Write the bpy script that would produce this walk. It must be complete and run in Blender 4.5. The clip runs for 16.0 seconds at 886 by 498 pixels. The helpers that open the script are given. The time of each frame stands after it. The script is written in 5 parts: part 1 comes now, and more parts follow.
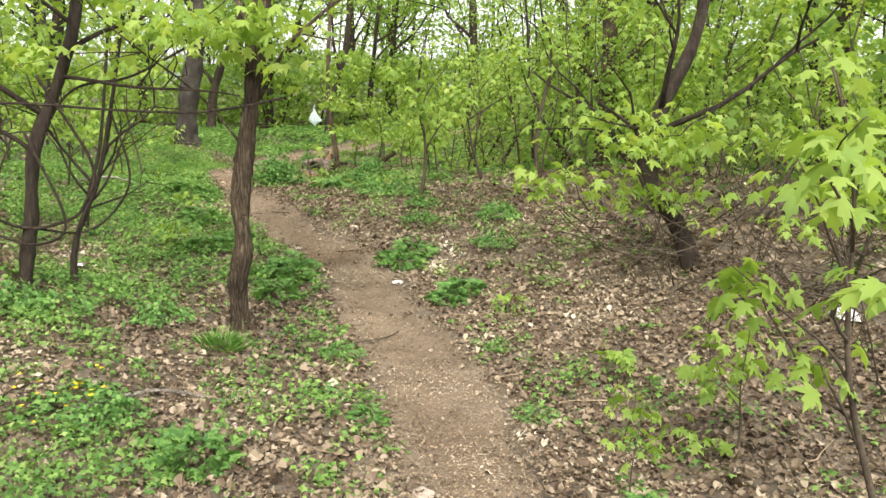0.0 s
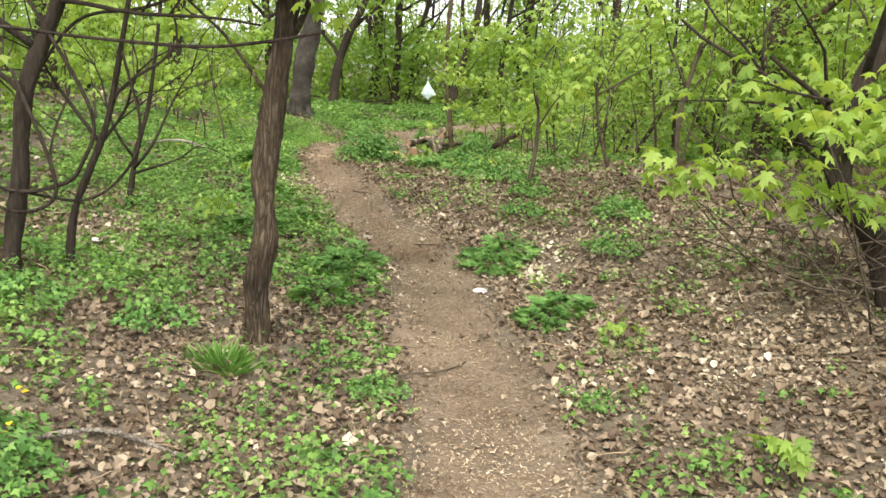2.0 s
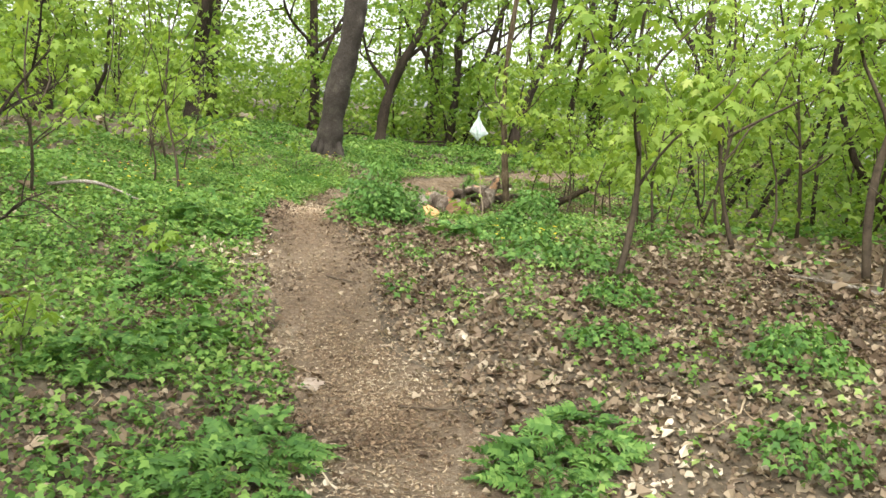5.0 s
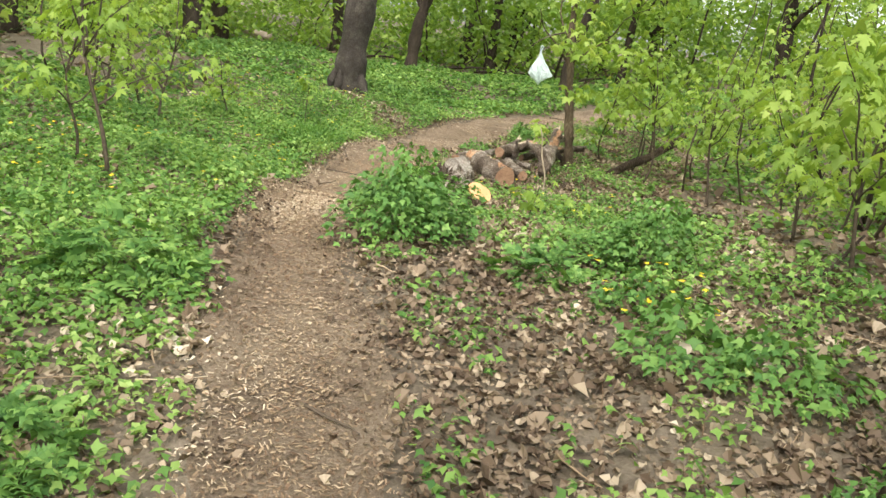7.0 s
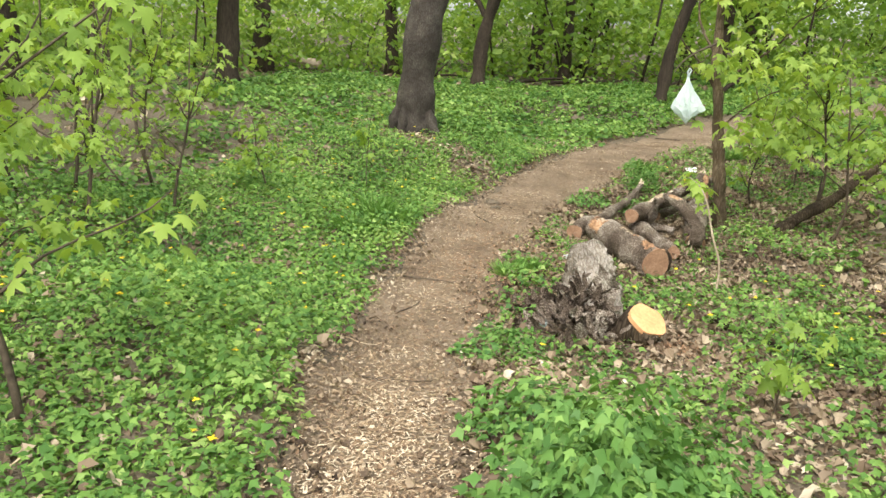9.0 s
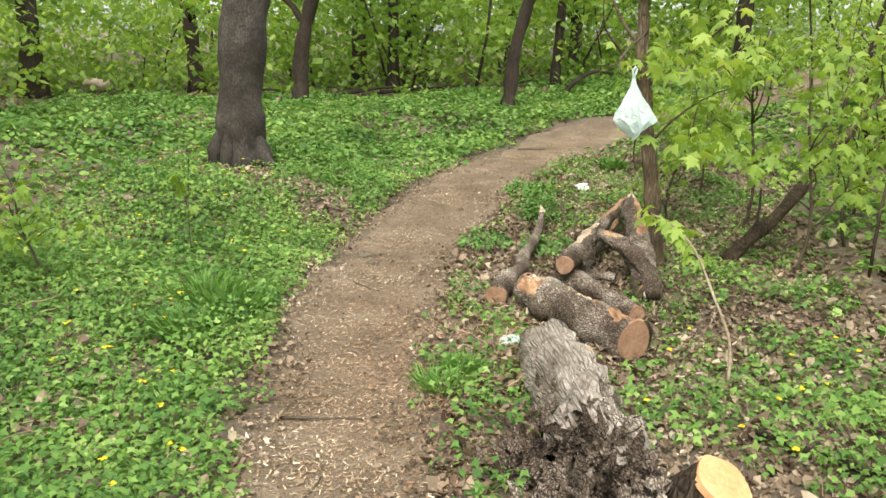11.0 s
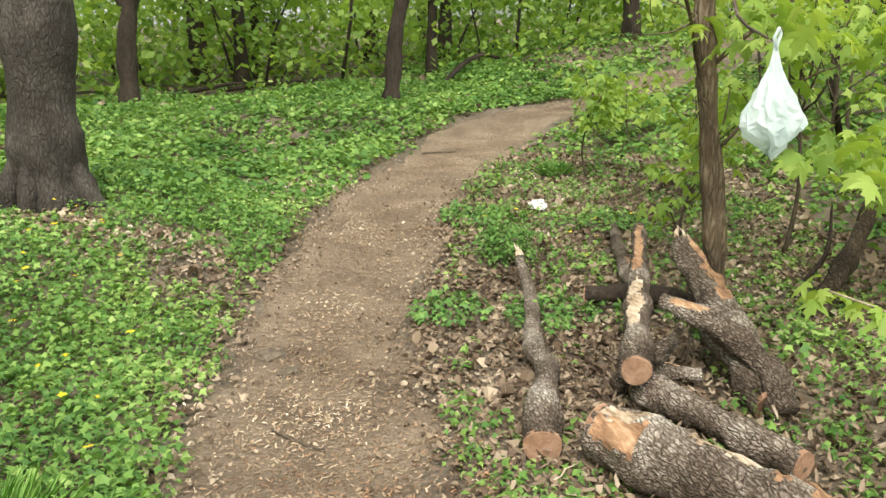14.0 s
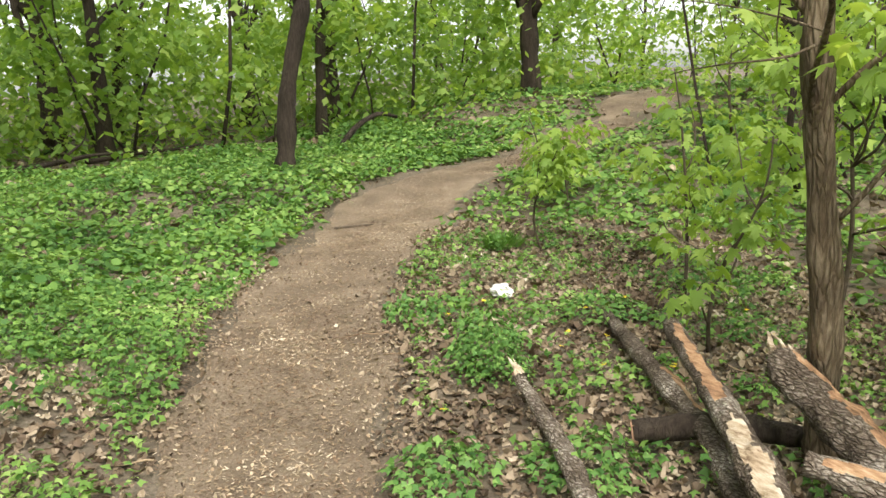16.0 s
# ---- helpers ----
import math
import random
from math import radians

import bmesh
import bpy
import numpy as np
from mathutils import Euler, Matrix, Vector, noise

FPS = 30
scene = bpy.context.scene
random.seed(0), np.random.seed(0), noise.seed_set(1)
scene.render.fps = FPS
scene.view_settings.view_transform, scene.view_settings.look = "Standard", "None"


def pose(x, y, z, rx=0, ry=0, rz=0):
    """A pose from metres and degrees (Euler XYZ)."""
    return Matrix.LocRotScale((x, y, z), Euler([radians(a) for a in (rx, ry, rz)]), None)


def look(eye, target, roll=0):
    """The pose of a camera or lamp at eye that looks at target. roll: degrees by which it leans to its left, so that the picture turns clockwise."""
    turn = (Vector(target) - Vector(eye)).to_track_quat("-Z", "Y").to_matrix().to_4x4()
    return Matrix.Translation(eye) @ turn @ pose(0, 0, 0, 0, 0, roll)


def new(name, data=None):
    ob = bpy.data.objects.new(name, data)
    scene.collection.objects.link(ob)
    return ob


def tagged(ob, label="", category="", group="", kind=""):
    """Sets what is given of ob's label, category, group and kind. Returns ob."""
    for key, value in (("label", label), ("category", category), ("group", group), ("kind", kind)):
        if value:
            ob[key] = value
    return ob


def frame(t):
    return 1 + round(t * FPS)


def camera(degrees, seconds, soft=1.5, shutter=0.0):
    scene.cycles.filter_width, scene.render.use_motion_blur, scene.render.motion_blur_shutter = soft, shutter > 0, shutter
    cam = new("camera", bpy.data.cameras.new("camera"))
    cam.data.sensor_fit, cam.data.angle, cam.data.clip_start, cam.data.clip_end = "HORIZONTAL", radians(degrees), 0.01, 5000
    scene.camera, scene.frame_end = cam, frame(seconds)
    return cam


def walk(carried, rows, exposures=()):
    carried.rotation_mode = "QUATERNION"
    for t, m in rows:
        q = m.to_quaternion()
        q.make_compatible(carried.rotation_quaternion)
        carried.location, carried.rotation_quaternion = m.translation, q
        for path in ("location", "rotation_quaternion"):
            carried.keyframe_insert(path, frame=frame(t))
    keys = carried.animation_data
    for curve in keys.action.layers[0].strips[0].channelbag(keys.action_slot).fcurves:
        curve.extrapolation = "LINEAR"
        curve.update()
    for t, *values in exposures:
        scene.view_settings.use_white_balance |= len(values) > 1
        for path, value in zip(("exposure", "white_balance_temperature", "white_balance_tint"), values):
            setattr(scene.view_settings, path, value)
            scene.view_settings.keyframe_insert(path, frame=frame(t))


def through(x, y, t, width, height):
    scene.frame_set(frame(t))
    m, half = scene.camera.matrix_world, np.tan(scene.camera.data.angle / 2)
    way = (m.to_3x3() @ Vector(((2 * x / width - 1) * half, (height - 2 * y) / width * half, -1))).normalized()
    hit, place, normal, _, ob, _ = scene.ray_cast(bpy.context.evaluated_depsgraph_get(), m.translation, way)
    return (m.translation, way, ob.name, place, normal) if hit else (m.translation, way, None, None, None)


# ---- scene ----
cam = camera(58.0, 16.0)
PATH = [
    (0, (-0.764, -7.459, 1.683), (-0.253, -5.563, 1.303), 2.3),
    (0.5, (-0.536, -7.137, 1.609), (-0.191, -5.193, 1.289), 1.0),
    (1, (-0.46, -6.758, 1.574), (-0.118, -4.815, 1.246), 6.3),
    (1.5, (-0.326, -6.361, 1.528), (-0.062, -4.401, 1.235), 6.4),
    (2, (-0.151, -5.94, 1.468), (0.046, -3.996, 1.039), 4.6),
    (2.5, (-0.081, -5.522, 1.452), (0.072, -3.565, 1.066), 7.2),
    (3, (0.059, -5.043, 1.346), (0.117, -3.085, 0.943), 4.9),
    (3.5, (0.095, -4.483, 1.316), (0.155, -2.51, 0.998), 8.4),
    (4, (0.273, -3.976, 1.311), (0.335, -1.999, 1.02), 7.7),
    (4.5, (0.361, -3.411, 1.334), (0.399, -1.441, 0.991), 7.5),
    (5, (0.303, -2.82, 1.328), (0.34, -0.85, 0.99), 6.5),
    (5.2, (0.306, -2.539, 1.308), (0.328, -0.553, 1.074), 6.6),
    (7.3, (0.039, 0.028, 1.522), (0.022, 1.946, 0.956), 7.8),
    (7.5, (0.012, 0.288, 1.527), (-0.074, 2.209, 0.975), 6.1),
    (8, (-0.095, 0.949, 1.651), (-0.311, 2.853, 1.078), 3.0),
    (8.5, (-0.341, 1.536, 1.644), (-0.518, 3.459, 1.123), 6.1),
    (9, (-0.438, 2.064, 1.668), (-0.604, 3.978, 1.112), 2.5),
    (9.5, (-0.611, 2.614, 1.697), (-0.623, 4.546, 1.181), 4.6),
    (9.7, (-0.691, 2.781, 1.693), (-0.648, 4.718, 1.195), 3.1),
    (11.8, (-0.903, 4.633, 1.513), (-0.466, 6.509, 0.976), 0.9),
    (12, (-0.873, 4.778, 1.52), (-0.382, 6.641, 0.984), 0.8),
    (12.5, (-0.915, 5.141, 1.478), (-0.359, 6.955, 0.845), 2.3),
    (13, (-0.92, 5.504, 1.453), (-0.419, 7.346, 0.858), 0.6),
    (13.5, (-0.93, 5.876, 1.448), (-0.399, 7.724, 0.897), 1.4),
    (14, (-1.024, 6.217, 1.43), (-0.384, 8.03, 0.879), -1.2),
    (14.5, (-0.993, 6.573, 1.379), (-0.334, 8.402, 0.91), -3.8),
    (15, (-0.99, 6.909, 1.389), (-0.184, 8.669, 0.885), -1.0),
    (15.5, (-1.022, 7.222, 1.407), (-0.112, 8.946, 0.959), -0.2),
    (16, (-0.912, 7.565, 1.346), (0.018, 9.286, 0.929), -2.5),
]
walk(cam, [(t, look(eye, target, roll)) for t, eye, target, roll in PATH])

# ---- light: an overcast spring day ----
world = bpy.data.worlds.new("overcast_sky")
scene.world = world
world.use_nodes = True
wn = world.node_tree.nodes
sky = wn.new("ShaderNodeTexSky")
sky.sky_type = "NISHITA"
sky.sun_disc = False
sky.sun_elevation = radians(52)
sky.sun_rotation = radians(150)
sky.dust_density = 2.0
sky.ozone_density = 0.4
cloud = wn.new("ShaderNodeHueSaturation")
cloud.inputs["Saturation"].default_value = 0.2
world.node_tree.links.new(sky.outputs["Color"], cloud.inputs["Color"])
world.node_tree.links.new(cloud.outputs["Color"], wn["Background"].inputs["Color"])
wn["Background"].inputs["Strength"].default_value = 0.15
sun_data = bpy.data.lights.new("sun", "SUN")
sun_data.energy, sun_data.angle, sun_data.color = 2.0, radians(25), (1.0, 0.93, 0.84)
sun = new("sun", sun_data)
sun.matrix_world = look((0, 0, 30), (0.5 * 30 * 0.62, 0.87 * 30 * 0.62, 6.6))
scene.view_settings.exposure = 1.33

# ---- materials ----
def shader(name, rough=0.8, spec=0.3):
    m = bpy.data.materials.new(name)
    m.use_nodes = True
    nt = m.node_tree
    b = nt.nodes["Principled BSDF"]
    b.inputs["Roughness"].default_value = rough
    b.inputs["Specular IOR Level"].default_value = spec
    return m, nt, b


def ramp_node(nt, stops):
    r = nt.nodes.new("ShaderNodeValToRGB")
    el = r.color_ramp.elements
    while len(el) < len(stops):
        el.new(0.5)
    for e, (p, c) in zip(el, stops):
        e.position, e.color = p, (*c, 1)
    return r


def noise_node(nt, scale, detail=4, stretch=(1, 1, 1), rough=0.55):
    tc = nt.nodes.new("ShaderNodeTexCoord")
    mp = nt.nodes.new("ShaderNodeMapping")
    mp.inputs["Scale"].default_value = stretch
    n = nt.nodes.new("ShaderNodeTexNoise")
    n.inputs["Scale"].default_value, n.inputs["Detail"].default_value, n.inputs["Roughness"].default_value = scale, detail, rough
    nt.links.new(tc.outputs["Object"], mp.inputs["Vector"])
    nt.links.new(mp.outputs["Vector"], n.inputs["Vector"])
    return n


def bump_from(nt, b, source, strength, distance):
    bp = nt.nodes.new("ShaderNodeBump")
    bp.inputs["Strength"].default_value, bp.inputs["Distance"].default_value = strength, distance
    nt.links.new(source, bp.inputs["Height"])
    nt.links.new(bp.outputs["Normal"], b.inputs["Normal"])


def mix_colour(nt, fac, a, b, mode="MIX"):
    mx = nt.nodes.new("ShaderNodeMix")
    mx.data_type, mx.blend_type = "RGBA", mode
    for sock, v in ((mx.inputs["Factor"], fac), (mx.inputs["A"], a), (mx.inputs["B"], b)):
        if hasattr(v, "is_linked"):
            nt.links.new(v, sock)
        else:
            sock.default_value = v if isinstance(v, float) else (*v, 1)
    return mx.outputs["Result"]


def mottled(name, stops, scale, fine, rough=0.9, bump=0.6, dist=0.02, stretch=(1, 1, 1), spec=0.2):
    """Two scales of noise: a broad one for patches, a fine one for grain."""
    m, nt, b = shader(name, rough, spec)
    broad = noise_node(nt, scale, 5, stretch)
    grain = noise_node(nt, fine, 6, stretch, 0.7)
    r = ramp_node(nt, stops)
    mixed = nt.nodes.new("ShaderNodeMath")
    mixed.operation = "MULTIPLY_ADD"
    nt.links.new(grain.outputs["Fac"], mixed.inputs[0])
    mixed.inputs[1].default_value = 0.9
    half = nt.nodes.new("ShaderNodeMath")
    half.operation = "MULTIPLY_ADD"
    nt.links.new(broad.outputs["Fac"], half.inputs[0])
    half.inputs[1].default_value, half.inputs[2].default_value = 0.8, -0.35
    nt.links.new(half.outputs[0], mixed.inputs[2])
    nt.links.new(mixed.outputs[0], r.inputs["Fac"])
    nt.links.new(r.outputs["Color"], b.inputs["Base Color"])
    bump_from(nt, b, grain.outputs["Fac"], bump, dist)
    return m


def bark_shader(name, stops, cells, stretch, crack=0.12, dark=0.25, dist=0.02, rough=0.92):
    """Bark in plates parted by dark cracks, mottled at two scales."""
    m, nt, b = shader(name, rough, 0.2)
    tc = nt.nodes.new("ShaderNodeTexCoord")
    mp = nt.nodes.new("ShaderNodeMapping")
    mp.inputs["Scale"].default_value = stretch
    nt.links.new(tc.outputs["Object"], mp.inputs["Vector"])
    warp = nt.nodes.new("ShaderNodeTexNoise")
    warp.inputs["Scale"].default_value, warp.inputs["Detail"].default_value = cells * 0.5, 4
    nt.links.new(mp.outputs["Vector"], warp.inputs["Vector"])
    shift = nt.nodes.new("ShaderNodeVectorMath")
    shift.operation = "MULTIPLY_ADD"
    shift.inputs[1].default_value = (1.6 / cells,) * 3
    nt.links.new(warp.outputs["Color"], shift.inputs[0])
    nt.links.new(mp.outputs["Vector"], shift.inputs[2])
    vor = nt.nodes.new("ShaderNodeTexVoronoi")
    vor.feature = "DISTANCE_TO_EDGE"
    vor.inputs["Scale"].default_value = cells
    nt.links.new(shift.outputs[0], vor.inputs["Vector"])
    plate = nt.nodes.new("ShaderNodeMapRange")
    plate.inputs["From Max"].default_value = crack
    nt.links.new(vor.outputs["Distance"], plate.inputs["Value"])
    broad = noise_node(nt, 4, 4)
    grain = noise_node(nt, cells * 2.2, 6, stretch, 0.75)
    tone = nt.nodes.new("ShaderNodeMath")
    tone.operation = "MULTIPLY_ADD"
    tone.inputs[1].default_value = 1.5
    nt.links.new(grain.outputs["Fac"], tone.inputs[0])
    low = nt.nodes.new("ShaderNodeMath")
    low.operation = "MULTIPLY_ADD"
    low.inputs[1].default_value, low.inputs[2].default_value = 1.7, -1.08
    nt.links.new(broad.outputs["Fac"], low.inputs[0])
    nt.links.new(low.outputs[0], tone.inputs[2])
    r = ramp_node(nt, stops)
    nt.links.new(tone.outputs[0], r.inputs["Fac"])
    deep = mix_colour(nt, 1.0, r.outputs["Color"], (dark, dark * 0.92, dark * 0.85), "MULTIPLY")
    nt.links.new(mix_colour(nt, plate.outputs["Result"], deep, r.outputs["Color"]), b.inputs["Base Color"])
    high = nt.nodes.new("ShaderNodeMath")
    high.operation = "MULTIPLY_ADD"
    high.inputs[1].default_value = 0.7
    nt.links.new(grain.outputs["Fac"], high.inputs[0])
    nt.links.new(plate.outputs["Result"], high.inputs[2])
    bump_from(nt, b, high.outputs[0], 0.9, dist)
    return m


def leaf_shader(name, stops, through=0.35, rough=0.5, patch=2.5, spec=0.25):
    """Leaves: colour by the leaf and by broad patches, light passing through the blade."""
    m, nt, b = shader(name, rough, spec)
    geo = nt.nodes.new("ShaderNodeNewGeometry")
    r = ramp_node(nt, stops)
    n = noise_node(nt, patch, 2)
    add = nt.nodes.new("ShaderNodeMath")
    add.operation = "MULTIPLY_ADD"
    nt.links.new(geo.outputs["Random Per Island"], add.inputs[0])
    add.inputs[1].default_value = 0.65
    off = nt.nodes.new("ShaderNodeMath")
    off.operation = "MULTIPLY_ADD"
    nt.links.new(n.outputs["Fac"], off.inputs[0])
    off.inputs[1].default_value, off.inputs[2].default_value = 1.0, -0.33
    nt.links.new(off.outputs[0], add.inputs[2])
    nt.links.new(add.outputs[0], r.inputs["Fac"])
    nt.links.new(r.outputs["Color"], b.inputs["Base Color"])
    if through:
        tr = nt.nodes.new("ShaderNodeBsdfTranslucent")
        warm = mix_colour(nt, 1.0, r.outputs["Color"], (1.15, 1.1, 0.55), "MULTIPLY")
        nt.links.new(warm, tr.inputs["Color"])
        mx = nt.nodes.new("ShaderNodeMixShader")
        mx.inputs[0].default_value = through
        nt.links.new(b.outputs[0], mx.inputs[1])
        nt.links.new(tr.outputs[0], mx.inputs[2])
        nt.links.new(mx.outputs[0], nt.nodes["Material Output"].inputs["Surface"])
    return m


SOIL = mottled("woodland_soil", [(0.2, (0.07, 0.054, 0.039)), (0.5, (0.145, 0.118, 0.085)), (0.8, (0.26, 0.215, 0.16))], 1.6, 40, 0.95, 0.8, 0.02)
EARTH = mottled("trodden_earth", [(0.22, (0.095, 0.07, 0.048)), (0.42, (0.195, 0.147, 0.102)), (0.62, (0.285, 0.222, 0.156)), (0.85, (0.41, 0.34, 0.25))], 2.6, 90, 0.95, 1.0, 0.018)
BARK = bark_shader("ridged_bark", [(0.1, (0.03, 0.022, 0.015)), (0.5, (0.085, 0.064, 0.043)), (0.9, (0.19, 0.15, 0.1))], 42, (1, 1, 0.12), 0.3, 0.5, 0.012)
# slim tree's olive-brown bark, its colour raised for the light on that trunk
BARK_LIT = bark_shader("olive_brown_lit_bark", [(0.1, (0.07, 0.053, 0.035)), (0.5, (0.14, 0.108, 0.07)), (0.9, (0.25, 0.2, 0.135))], 50, (1, 1, 0.15), 0.25, 0.65, 0.008)
BARK_DARK = mottled("dark_bark", [(0.25, (0.018, 0.014, 0.011)), (0.55, (0.06, 0.045, 0.034)), (0.85, (0.12, 0.095, 0.07))], 4, 50, 0.92, 1.0, 0.04, (1, 1, 0.2))
BARK_GREY = bark_shader("grey_smooth_bark", [(0.05, (0.028, 0.024, 0.02)), (0.5, (0.055, 0.048, 0.041)), (0.95, (0.115, 0.104, 0.09))], 40, (1, 1, 0.4), 0.2, 0.75, 0.006)
LOG_BARK = bark_shader("dead_log_bark", [(0.1, (0.05, 0.036, 0.026)), (0.4, (0.14, 0.107, 0.08)), (0.62, (0.26, 0.21, 0.165)), (0.9, (0.6, 0.54, 0.46))], 75, (1, 0.35, 1), 0.22, 0.5, 0.012)
GREY_WOOD = bark_shader("weathered_grey_wood", [(0.1, (0.12, 0.1, 0.08)), (0.42, (0.25, 0.222, 0.185)), (0.65, (0.36, 0.325, 0.28)), (0.92, (0.52, 0.485, 0.43))], 45, (1, 0.1, 1), 0.2, 0.75, 0.008)
FRESH_WOOD = mottled("fresh_cut_wood", [(0.2, (0.55, 0.27, 0.12)), (0.5, (0.69, 0.37, 0.175)), (0.8, (0.76, 0.47, 0.26))], 9, 60, 0.7, 0.25, 0.004)
CUT_WOOD = mottled("sawn_brown_wood", [(0.2, (0.17, 0.095, 0.06)), (0.5, (0.29, 0.17, 0.105)), (0.8, (0.42, 0.28, 0.19))], 12, 70, 0.8, 0.4, 0.005)
SPLIT_WOOD = mottled("split_orange_wood", [(0.28, (0.085, 0.048, 0.028)), (0.42, (0.25, 0.14, 0.078)), (0.58, (0.42, 0.25, 0.14)), (0.78, (0.62, 0.47, 0.31))], 14, 60, 0.8, 0.9, 0.012, (1, 0.2, 1))
PALE_WOOD = mottled("pale_torn_wood", [(0.3, (0.14, 0.09, 0.055)), (0.45, (0.4, 0.3, 0.2)), (0.7, (0.72, 0.63, 0.5))], 16, 60, 0.85, 0.9, 0.012, (1, 0.2, 1))
TWIG = mottled("twig_bark", [(0.2, (0.035, 0.027, 0.02)), (0.6, (0.1, 0.078, 0.055)), (0.9, (0.18, 0.14, 0.1))], 8, 40, 0.9, 0.5, 0.006)
STRAW_CANE = mottled("pale_cane_bark", [(0.2, (0.16, 0.125, 0.085)), (0.5, (0.3, 0.245, 0.17)), (0.8, (0.44, 0.375, 0.28))], 8, 50, 0.85, 0.5, 0.004)
STRAW = leaf_shader("dry_bits", [(0.0, (0.06, 0.036, 0.022)), (0.4, (0.2, 0.13, 0.078)), (0.72, (0.4, 0.3, 0.19)), (1.0, (0.72, 0.62, 0.46))], 0.0, 0.85, 1.5)
LITTER = leaf_shader("fallen_leaf", [(0.0, (0.04, 0.027, 0.018)), (0.35, (0.15, 0.106, 0.07)), (0.65, (0.295, 0.228, 0.155)), (0.85, (0.46, 0.38, 0.275)), (1.0, (0.74, 0.66, 0.53))], 0.1, 0.65, 1.2)
HERB = leaf_shader("herb_leaf", [(0.0, (0.05, 0.13, 0.032)), (0.4, (0.128, 0.255, 0.058)), (0.72, (0.235, 0.385, 0.09)), (1.0, (0.43, 0.56, 0.19))], 0.35, 0.5, 1.3, 0.22)
HERB_DEEP = leaf_shader("deep_green_leaf", [(0.0, (0.055, 0.14, 0.04)), (0.5, (0.13, 0.265, 0.062)), (1.0, (0.28, 0.44, 0.12))], 0.3, 0.5, 3.0, 0.22)
MAPLE = leaf_shader("young_maple_leaf", [(0.0, (0.17, 0.285, 0.055)), (0.45, (0.3, 0.44, 0.088)), (0.8, (0.44, 0.57, 0.145)), (1.0, (0.57, 0.64, 0.22))], 0.55, 0.45, 1.2)
CROWN = leaf_shader("spring_leaf", [(0.0, (0.12, 0.22, 0.05)), (0.45, (0.235, 0.375, 0.085)), (0.8, (0.37, 0.51, 0.13)), (1.0, (0.5, 0.59, 0.21))], 0.6, 0.5, 0.35)
GRASS = leaf_shader("grass_blade", [(0.0, (0.1, 0.23, 0.05)), (0.6, (0.21, 0.4, 0.09)), (1.0, (0.38, 0.54, 0.18))], 0.4, 0.45, 3.0)
PETAL = leaf_shader("yellow_petal", [(0.0, (0.7, 0.5, 0.02)), (1.0, (0.85, 0.68, 0.05))], 0.3, 0.5)


def thin_plastic():
    m, nt, b = shader("thin_white_plastic", 0.35, 0.4)
    n = noise_node(nt, 14, 5)
    r = ramp_node(nt, [(0.3, (0.6, 0.72, 0.72)), (0.6, (0.78, 0.86, 0.86)), (0.85, (0.9, 0.93, 0.93))])
    nt.links.new(n.outputs["Fac"], r.inputs["Fac"])
    nt.links.new(r.outputs["Color"], b.inputs["Base Color"])
    bump_from(nt, b, n.outputs["Fac"], 0.6, 0.01)
    tr = nt.nodes.new("ShaderNodeBsdfTranslucent")
    tr.inputs["Color"].default_value = (0.8, 0.88, 0.85, 1)
    mx = nt.nodes.new("ShaderNodeMixShader")
    mx.inputs[0].default_value = 0.4
    nt.links.new(b.outputs[0], mx.inputs[1])
    nt.links.new(tr.outputs[0], mx.inputs[2])
    clear = nt.nodes.new("ShaderNodeBsdfTransparent")
    film = nt.nodes.new("ShaderNodeMixShader")
    film.inputs[0].default_value = 0.22
    nt.links.new(mx.outputs[0], film.inputs[1])
    nt.links.new(clear.outputs[0], film.inputs[2])
    nt.links.new(film.outputs[0], nt.nodes["Material Output"].inputs["Surface"])
    return m


PLASTIC = thin_plastic()
PAPER = mottled("grubby_white_paper", [(0.2, (0.5, 0.48, 0.44)), (0.5, (0.75, 0.74, 0.71)), (0.8, (0.85, 0.84, 0.82))], 8, 50, 0.8, 0.4, 0.004)
STONE = mottled("pale_stone", [(0.2, (0.28, 0.22, 0.17)), (0.5, (0.42, 0.34, 0.27)), (0.8, (0.55, 0.47, 0.39))], 7, 45, 0.9, 0.6, 0.01)

# ---- relief of the ground ----
KNOTS_PATH = np.array([(-.6, -9, .25), (-.7, -7.5, .2), (-.3, -5.6, 0), (.1, -4, -.12), (.1, -2.6, -.17), (.3, -1.6, -.09), (.2, -.6, -.02), (0, .5, .09),
                       (-.2, 1.6, .22), (-.6, 3, .36), (-.5, 4.3, .32), (-.6, 6, .08), (-.8, 7.2, 0), (-.5, 9.7, -.1), (.3, 12, .03), (1.7, 14.3, .07)])
KNOTS_SIDE = np.array([(1.2, 1.3, .40), (2.5, 1.7, .55), (4, 2.5, .75), (2, -1.6, .02), (3.1, -1.2, .47), (2.7, 3.4, .47), (1.7, 7.4, -.05), (1.9, 9, 0), (4, 9, .05),
                       (-1.9, -1, .1), (-2.2, 1, .18), (-2, 4.2, .4), (-1.5, 8.8, .1), (-1.8, 12.1, .28), (-1.4, 19.4, .25), (2.1, 17, .35), (4.2, 16.3, .3),
                       (-5, 6, .5), (-5, 14, .5), (-5, -2, .3), (6, 17, .6), (8.5, 18.5, 1.0)])
KNOTS = np.concatenate([KNOTS_PATH, KNOTS_SIDE])
